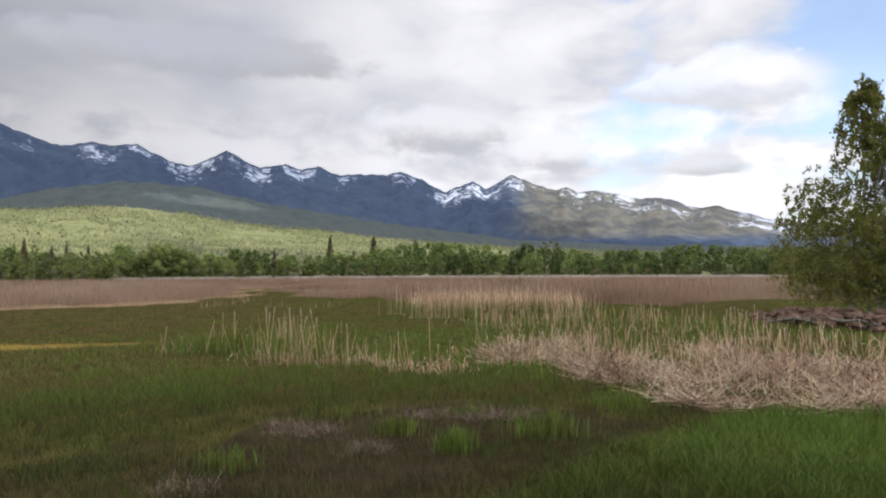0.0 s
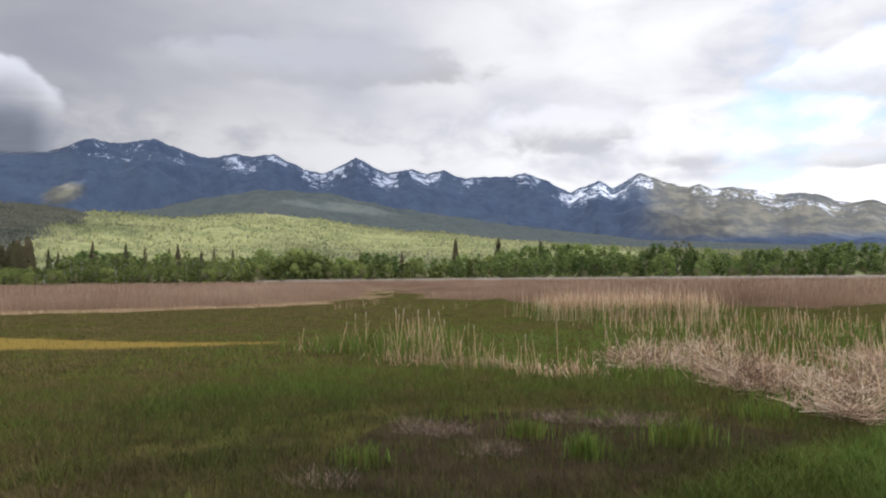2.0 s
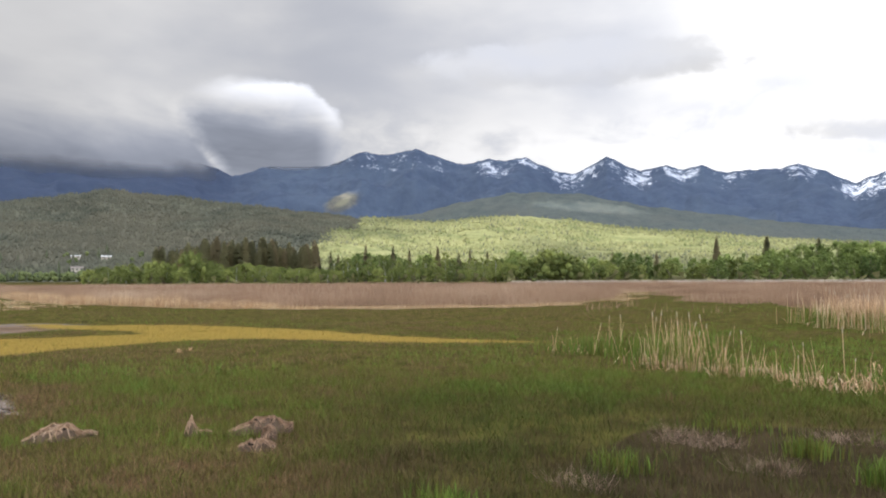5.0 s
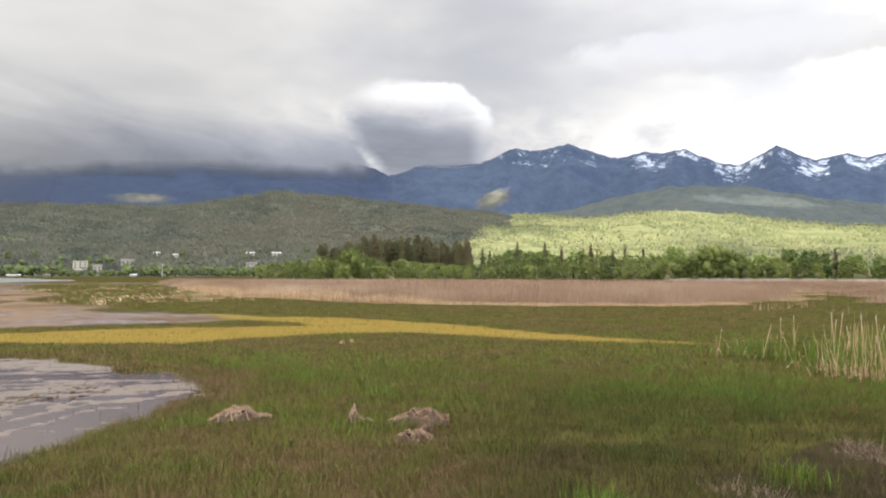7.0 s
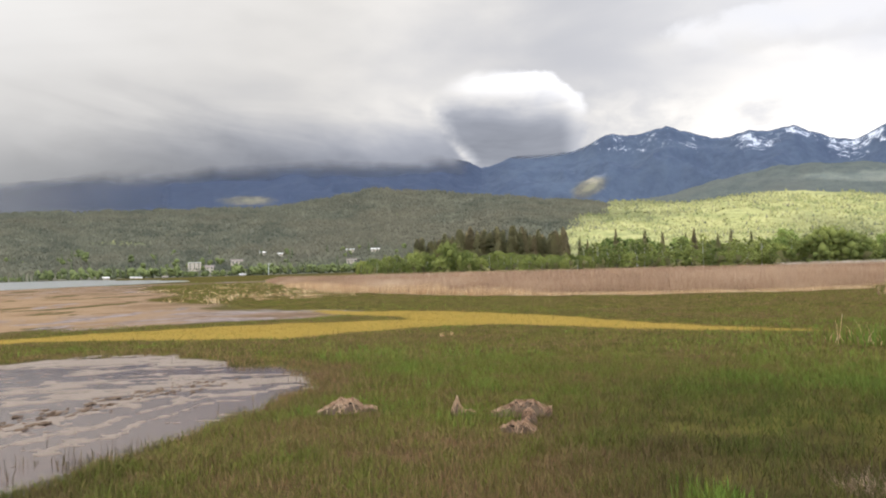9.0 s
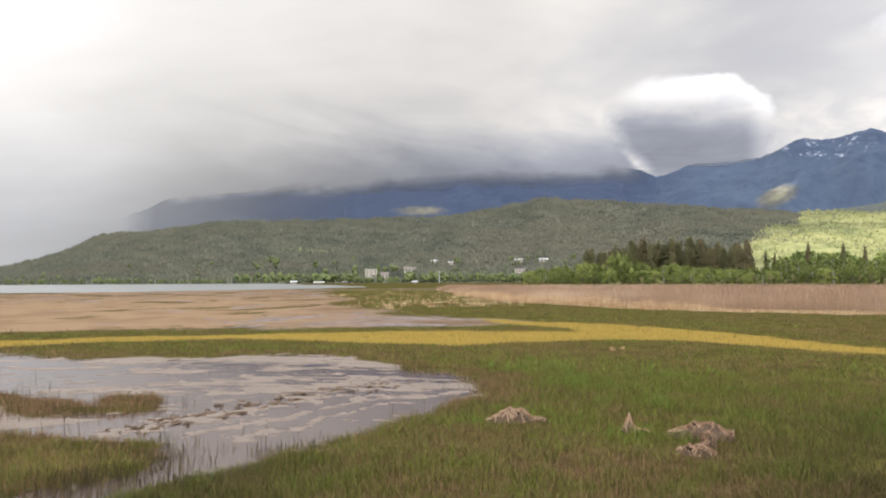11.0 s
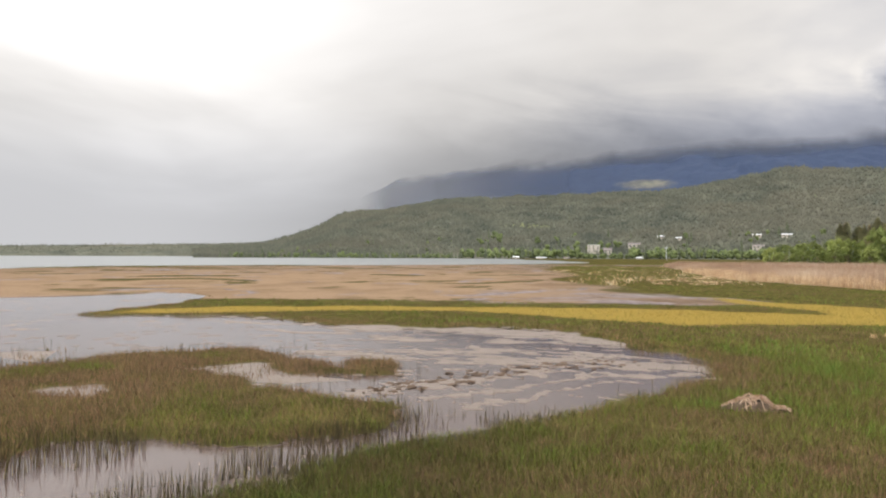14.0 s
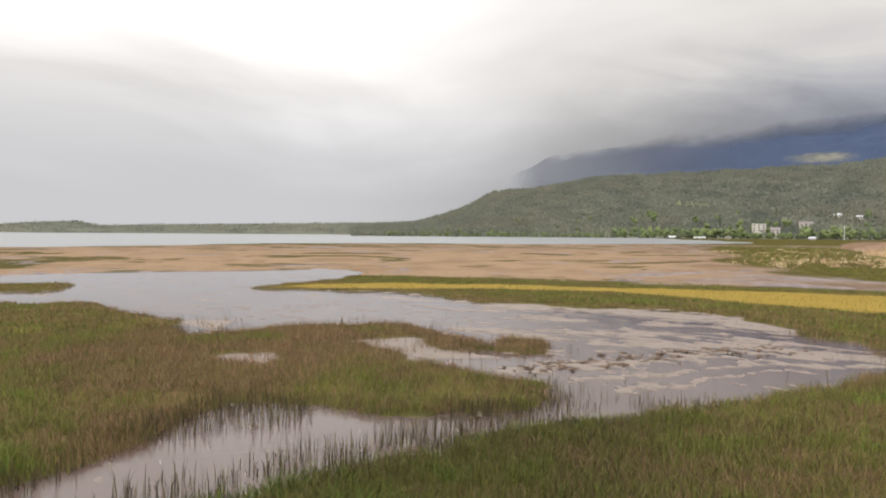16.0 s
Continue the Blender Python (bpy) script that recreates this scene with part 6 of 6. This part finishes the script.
def dead_mound(x, y, wide, tall, turn, profile, seed, holes=()):
    """A torn clod of matted dead reeds. profile: heights of its back, from one end to the other, as parts of the whole height."""
    rng = np.random.default_rng(seed)
    ob = thing("reed_hummock", pose(x, y, 0.02, 0, 0, turn), "torn clod of matted pinkish-tan dead reeds in the grass", "dead reeds", "hummocks in the meadow")
    back = np.array(profile)
    hump = np.interp(np.linspace(0, 1, 200), np.linspace(0, 1, len(back)), back)

    def skin(u, v):
        """u along the back from 0 to 1, v across it from -1 to 1."""
        h = np.interp(u, np.linspace(0, 1, 200), hump)
        k = 0.75 + 0.7 * (fbm(u * 9, v * 2 + 5, 3, seed) - 0.5)
        half = wide * (0.13 + 0.13 * h) * k
        bulge = np.where(v < 0, 1 - np.abs(v) ** 3.2, 1 - np.abs(v) ** 1.6)
        px = (u - 0.5) * wide + 0.05 * wide * (fbm(u * 5, v * 3, 3, seed + 1) - 0.5)
        py = np.sign(v) * half * np.abs(v) ** 0.7 + 0.12 * wide * (fbm(u * 4, u * 0, 3, seed + 2) - 0.5)
        pz = tall * h * bulge * (0.5 + 1.0 * fbm(u * 12, v * 1.5, 3, seed + 3))
        return np.stack([px, py, pz], -1)

    u, v = np.meshgrid(np.linspace(0, 1, 44), np.linspace(-1, 1, 17))
    part("core", mesh("core", skin(u, v).reshape(-1, 3), grid_faces(*u.shape), "brown_mat", True), "brown_mat", ob, "dark matted core")
    # flat blades combed down from the back
    n = 460
    top = np.clip(rng.normal(0, 0.3, n), -0.8, 0.8)
    low = top + np.sign(rng.normal(0, 1, n)) * rng.uniform(0.05, 0.7, n)
    u0 = rng.random(n)
    u1 = u0 + rng.normal(0.10, 0.16, n)
    w = rng.uniform(0.004, 0.011, n)
    rows = []
    for t in (0.0, 0.5, 1.0):
        p = skin(np.clip(u0 + (u1 - u0) * t, 0, 1), np.clip(top + (low - top) * t, -1, 1))
        p[:, 2] += 0.012 + rng.uniform(0, 0.035, n) * (1 if t != 0.5 else 0.4)
        across = np.stack([np.cos(rng.normal(0, 0.4, n)), rng.normal(0, 0.3, n), rng.normal(0, 0.3, n)], -1) * w[:, None]
        rows += [p - across, p + across]
    v = np.stack(rows, 1)
    f = np.array([(0, 1, 3), (0, 3, 2), (2, 3, 5), (2, 5, 4)])
    faces = (f[None] + 6 * np.arange(n)[:, None, None]).reshape(-1, 3)
    tagged(part("stalk_litter", mesh("stalk_litter", v.reshape(-1, 3), faces, "reed"), "reed", ob), kind="stuff")
    # near-black lumps painted as the shade where the clod is torn open
    for u in holes:
        at = skin(np.array(u), np.array(-0.45))
        bm = bmesh.new()
        bmesh.ops.create_icosphere(bm, subdivisions=2, radius=1.0)
        off = Vector((seed, u, 0.0))
        for q in bm.verts:
            q.co *= 0.8 + 0.6 * noise.noise(q.co * 1.7 + off)
        bmesh.ops.transform(bm, matrix=Matrix.Translation(Vector(at) + Vector((0, 0.006, -0.02))) @ Matrix.Diagonal((0.055, 0.05, 0.035, 1)), verts=bm.verts)
        part("hollow", bm, "wet_peat", ob, "dark lump painted as a shaded hollow")


dead_mound(-12.1, 7.55, 1.18, 0.24, 60, (0.10, 0.30, 0.25, 0.15, 0.80, 1.0, 0.95, 0.85, 0.75, 0.65, 0.5, 0.3, 0.1)[::-1], 301, (0.55,))
dead_mound(-10.25, 8.95, 0.46, 0.25, 48, (0.1, 0.8, 1.0, 0.7, 0.15, 0.2, 0.25, 0.2, 0.1), 302)
dead_mound(-9.43, 9.66, 1.10, 0.27, 43, (0.2, 0.35, 0.5, 0.6, 0.85, 0.8, 1.0, 0.9, 0.6, 0.25, 0.45), 303, (0.42, 0.68))
dead_mound(-8.86, 9.24, 0.66, 0.20, 118, (0.3, 0.8, 1.0, 0.9, 0.6, 0.3), 304, (0.5,))
dead_mound(-8.50, 8.62, 0.58, 0.18, 35, (0.3, 0.6, 0.9, 1.0, 0.8, 0.4), 305, (0.35,))


def tussock(x, y, count, spread, tall, tone, seed):
    rng = np.random.default_rng(seed)
    ob = thing("grass_tussock", pose(x, y, 0), "fresh bright green tussock of marsh grass", "grass", "tussocks in the dark peat")
    n = count
    px, py = rng.normal(0, spread, n), rng.normal(0, spread * 0.7, n)
    tagged(part("blade_growth", blade_mesh("blade_growth", px, py, np.zeros(n), tall * rng.uniform(0.5, 1.1, n), rng.uniform(0.010, 0.02, n), rng.uniform(0.05, 0.5, n), np.clip(rng.normal(tone, 0.08, n), 0, 1), rng), "grass", ob), kind="stuff")


for i, (x, y, count, spread, tall, tone) in enumerate(((0.2, 11.3, 260, 0.14, 0.42, 0.95), (1.75, 12.3, 420, 0.30, 0.5, 0.7), (-0.8, 12.6, 260, 0.22, 0.34, 0.75), (-3.1, 10.3, 240, 0.22, 0.35, 0.8), (3.6, 14.8, 420, 0.4, 0.35, 0.85),
                                                      (-1.9, 13.9, 200, 0.4, 0.3, 0.75), (0.5, 14.2, 160, 0.2, 0.25, 0.75), (-4.46, 7.7, 260, 0.22, 0.28, 1.0), (-3.8, 16.5, 24, 0.06, 0.36, 0.1))):
    tussock(x, y, count, spread, tall, tone, 400 + i)


def stub(a, r, seed):
    """A tuft of pale stalks, added to stand in for a small white spot in the meadow."""
    rng = np.random.default_rng(seed)
    x, y = from_polar([(a, r)])[0]
    ob = thing("reed_stub", pose(x, y, 0, 0, 0, a), "pale tuft of stalks standing in for a small white spot in the meadow", "dead reeds", "pale stubs in the meadow")
    n = 26
    tagged(part("stalk_growth", stalks(rng, rng.normal(0, 0.05, n), rng.normal(0, 0.05, n), rng.uniform(0.05, 0.2, n), rng.uniform(0.012, 0.02, n), rng.uniform(0, 0.5, n), "stalk_growth", "pale_reed"), "pale_reed", ob), kind="stuff")


for i, (a, r) in enumerate(((50.4, 29.0), (49.6, 29.3))):
    stub(a, r, 500 + i)


def drift_litter():
    """Dark lumps of drowned weed and litter along a line through the pool."""
    rng = np.random.default_rng(19)
    shapes = []
    for i in range(4):
        bm = bmesh.new()
        bmesh.ops.create_icosphere(bm, subdivisions=2, radius=0.5)
        off = Vector(rng.uniform(-50, 50, 3))
        for v in bm.verts:
            v.co *= 0.8 + 0.9 * noise.noise(v.co * 3 + off)
            v.co.z = max(v.co.z, -0.1)
        me = bpy.data.meshes.new("weed_lump")
        bm.to_mesh(me)
        bm.free()
        me.materials.append(MAT["brown_mat"])
        shapes.append(me)
    for i in range(150):
        u = rng.random()
        x = float(np.interp(u, (0, 0.2, 0.4, 0.75, 1), (-15.2, -16.0, -16.7, -18.0, -18.7))) + rng.normal(0, 0.38)
        y = float(np.interp(u, (0, 0.2, 0.4, 0.75, 1), (0.7, 2.0, 3.4, 5.8, 7.8))) + rng.normal(0, 0.3)
        s = rng.uniform(0.04, 0.13) * rng.uniform(0.6, 1.3)
        o = new("weed_lump", shapes[i % 4])
        o.matrix_world = pose(x, y, WATER + 0.015, 0, 0, 130 + rng.normal(0, 20)) @ Matrix.Diagonal((s * 2.4, s, 0.04 + 0.10 * s, 1))
        tagged(o, "dark lump of drowned weed lying on silt", "weed", "weed along the pool")


drift_litter()

# ---- the town across the flats ----


def slope_at(a, r):
    """Height of the dark foothill there."""
    name, x, y, z, u, angles = HILLS[2]
    j = int(np.argmin(np.abs(angles[0] - a)))
    reach = np.hypot(x[:, j], y[:, j])
    return float(np.interp(r, reach, z[:, j], left=0.0)) if r > reach[0] else 0.0


def site(a, el):
    """How far off the slope is seen at that elevation."""
    for r in range(640, 1300, 5):
        if math.degrees(math.atan2(slope_at(a, r) - EYE, r)) >= el:
            return float(r)
    return 1000.0


def house(a, low, high, wide_deg, r, roof_mat, storeys, flat, label):
    """A building that spans those degrees of azimuth, from one elevation to another."""
    x, y = from_polar([(a, r)])[0]
    if low > 0:
        r = site(a, low)
        x, y = from_polar([(a, r)])[0]
    base = slope_at(a, r)
    tall = r * (math.tan(radians(high)) - math.tan(radians(low)))
    wide, deep = r * radians(wide_deg), 9.0
    ob = thing("house", pose(x, y, base, 0, 0, a), label, "house", "houses of the lakeside town")
    bm = bmesh.new()
    wall_top = tall if flat else tall * 0.62
    bmesh.ops.create_cube(bm, size=1, matrix=Matrix.Translation((0, 0, wall_top / 2 - 2)) @ Matrix.Diagonal((wide, deep, wall_top + 4, 1)))
    part("wall", bm, "plaster", ob)
    bm = bmesh.new()
    if flat:
        bmesh.ops.create_cube(bm, size=1, matrix=Matrix.Translation((0, 0, tall + 0.15)) @ Matrix.Diagonal((wide + 0.5, deep + 0.5, 0.3, 1)))
    else:
        w, d = wide / 2 + 0.5, deep / 2 + 0.6
        v = [bm.verts.new(c) for c in ((-w, -d, wall_top), (w, -d, wall_top), (w, d, wall_top), (-w, d, wall_top), (-w, 0, tall), (w, 0, tall))]
        for f in ((0, 1, 5, 4), (2, 3, 4, 5), (0, 4, 3), (1, 2, 5), (3, 2, 1, 0)):
            bm.faces.new([v[i] for i in f])
    part("roof", bm, roof_mat, ob)
    count = max(2, int(wide / 3.2))
    for s in range(storeys):
        for i in range(count):
            bm = bmesh.new()
            px = (i + 0.5) / count * wide - wide / 2
            pz = (s + 0.5) / storeys * wall_top
            bmesh.ops.create_cube(bm, size=1, matrix=Matrix.Translation((px, -deep / 2 - 0.02, pz)) @ Matrix.Diagonal((1.3, 0.12, min(1.4, wall_top / storeys * 0.5), 1)))
            part("window", bm, "glass", ob)


house(69.5, 0.25, 0.80, 0.95, 690, "white_roof", 3, True, "pale three-storey block with a flat roof by the lake")
house(68.4, 0.15, 0.60, 0.6, 692, "roof", 2, False, "pale house with a dark roof by the lake")
house(64.4, 1.34, 1.58, 0.45, 800, "white_roof", 1, False, "white house on the wooded slope")
house(63.1, 1.28, 1.46, 0.4, 800, "white_roof", 1, False, "white house on the wooded slope")
house(57.6, 1.42, 1.60, 0.6, 820, "white_roof", 1, False, "white house on the wooded slope")
house(55.6, 1.46, 1.68, 0.7, 820, "white_roof", 1, False, "white house on the wooded slope")
house(66.4, 0.62, 0.98, 0.9, 715, "roof", 1, False, "pale house among trees above the lake")
house(57.5, 0.55, 0.85, 0.8, 715, "roof", 1, False, "pale house among trees above the lake")
house(75.6, -0.12, 0.08, 0.45, 640, "white_roof", 1, False, "low white boathouse on the lake shore")
house(73.6, -0.12, 0.03, 0.8, 640, "white_roof", 1, False, "low white boathouse on the lake shore")
house(71.6, -0.12, 0.05, 0.4, 640, "roof", 1, False, "low boathouse on the lake shore")
house(66.0, -0.12, 0.05, 0.4, 640, "white_roof", 1, False, "low white boathouse on the lake shore")


def mast():
    x, y = from_polar([(64.0, 640)])[0]
    ob = thing("mast", pose(x, y, 0, 0, 0, 64), "tall grey metal mast by the lake shore", "mast")
    bm = bmesh.new()
    limb(bm, (0, 0, -1), (0, 0, 11), 0.35, 0.18, 8)
    part("pole", bm, "metal", ob)
    bm = bmesh.new()
    limb(bm, (-1.6, 0, 9.6), (1.6, 0, 9.6), 0.16, 0.16, 6)
    part("crossarm", bm, "metal", ob)


mast()


def shore_trees():
    """The trees between the houses and along the lake, too far to tell apart."""
    rng = np.random.default_rng(18)
    shapes = {"town_leaf": [], "town_needle": []}
    for i in range(620):
        a = rng.uniform(52, 99)
        r = rng.uniform(640, 680) if rng.random() < 0.86 else rng.uniform(690, 800)
        leafy = rng.random() < (0.75 if a < 80 else 0.3) * (1.0 if r < 720 else 0.6)
        tall = (rng.uniform(5, 10.5) if leafy else rng.uniform(6, 12)) * (1.0 if a < 80 else 0.55) * (0.55 if 66.8 < a < 70.6 and r < 690 else 1.0)
        x, y = from_polar([(a, r)])[0]
        z = slope_at(a, r)
        for b in range(4):
            v, f = LUMPS[int(rng.integers(len(LUMPS)))]
            if leafy:
                size = np.array((0.34, 0.34, 0.30)) * tall * rng.uniform(0.7, 1.1)
                at = np.array((x, y, z + tall * (0.32 + 0.14 * b))) + rng.normal(0, 0.13 * tall, 3) * (1, 1, 0.3)
            else:
                size = np.array((0.20 - 0.045 * b, 0.20 - 0.045 * b, 0.24)) * tall
                at = np.array((x, y, z + tall * (0.2 + 0.22 * b)))
            shapes["town_leaf" if leafy else "town_needle"].append((v * size + at, f))
    for mat, lumps in shapes.items():
        start = np.cumsum([0] + [len(v) for v, f in lumps[:-1]])
        v, f = np.concatenate([v for v, f in lumps]), np.concatenate([f + k for (v, f), k in zip(lumps, start)])
        label = "green trees between lakeside houses" if mat == "town_leaf" else "dark conifers between lakeside houses"
        tagged(new("town_trees", mesh("town_trees", v, f, mat)), label, "woods", kind="stuff")


shore_trees()
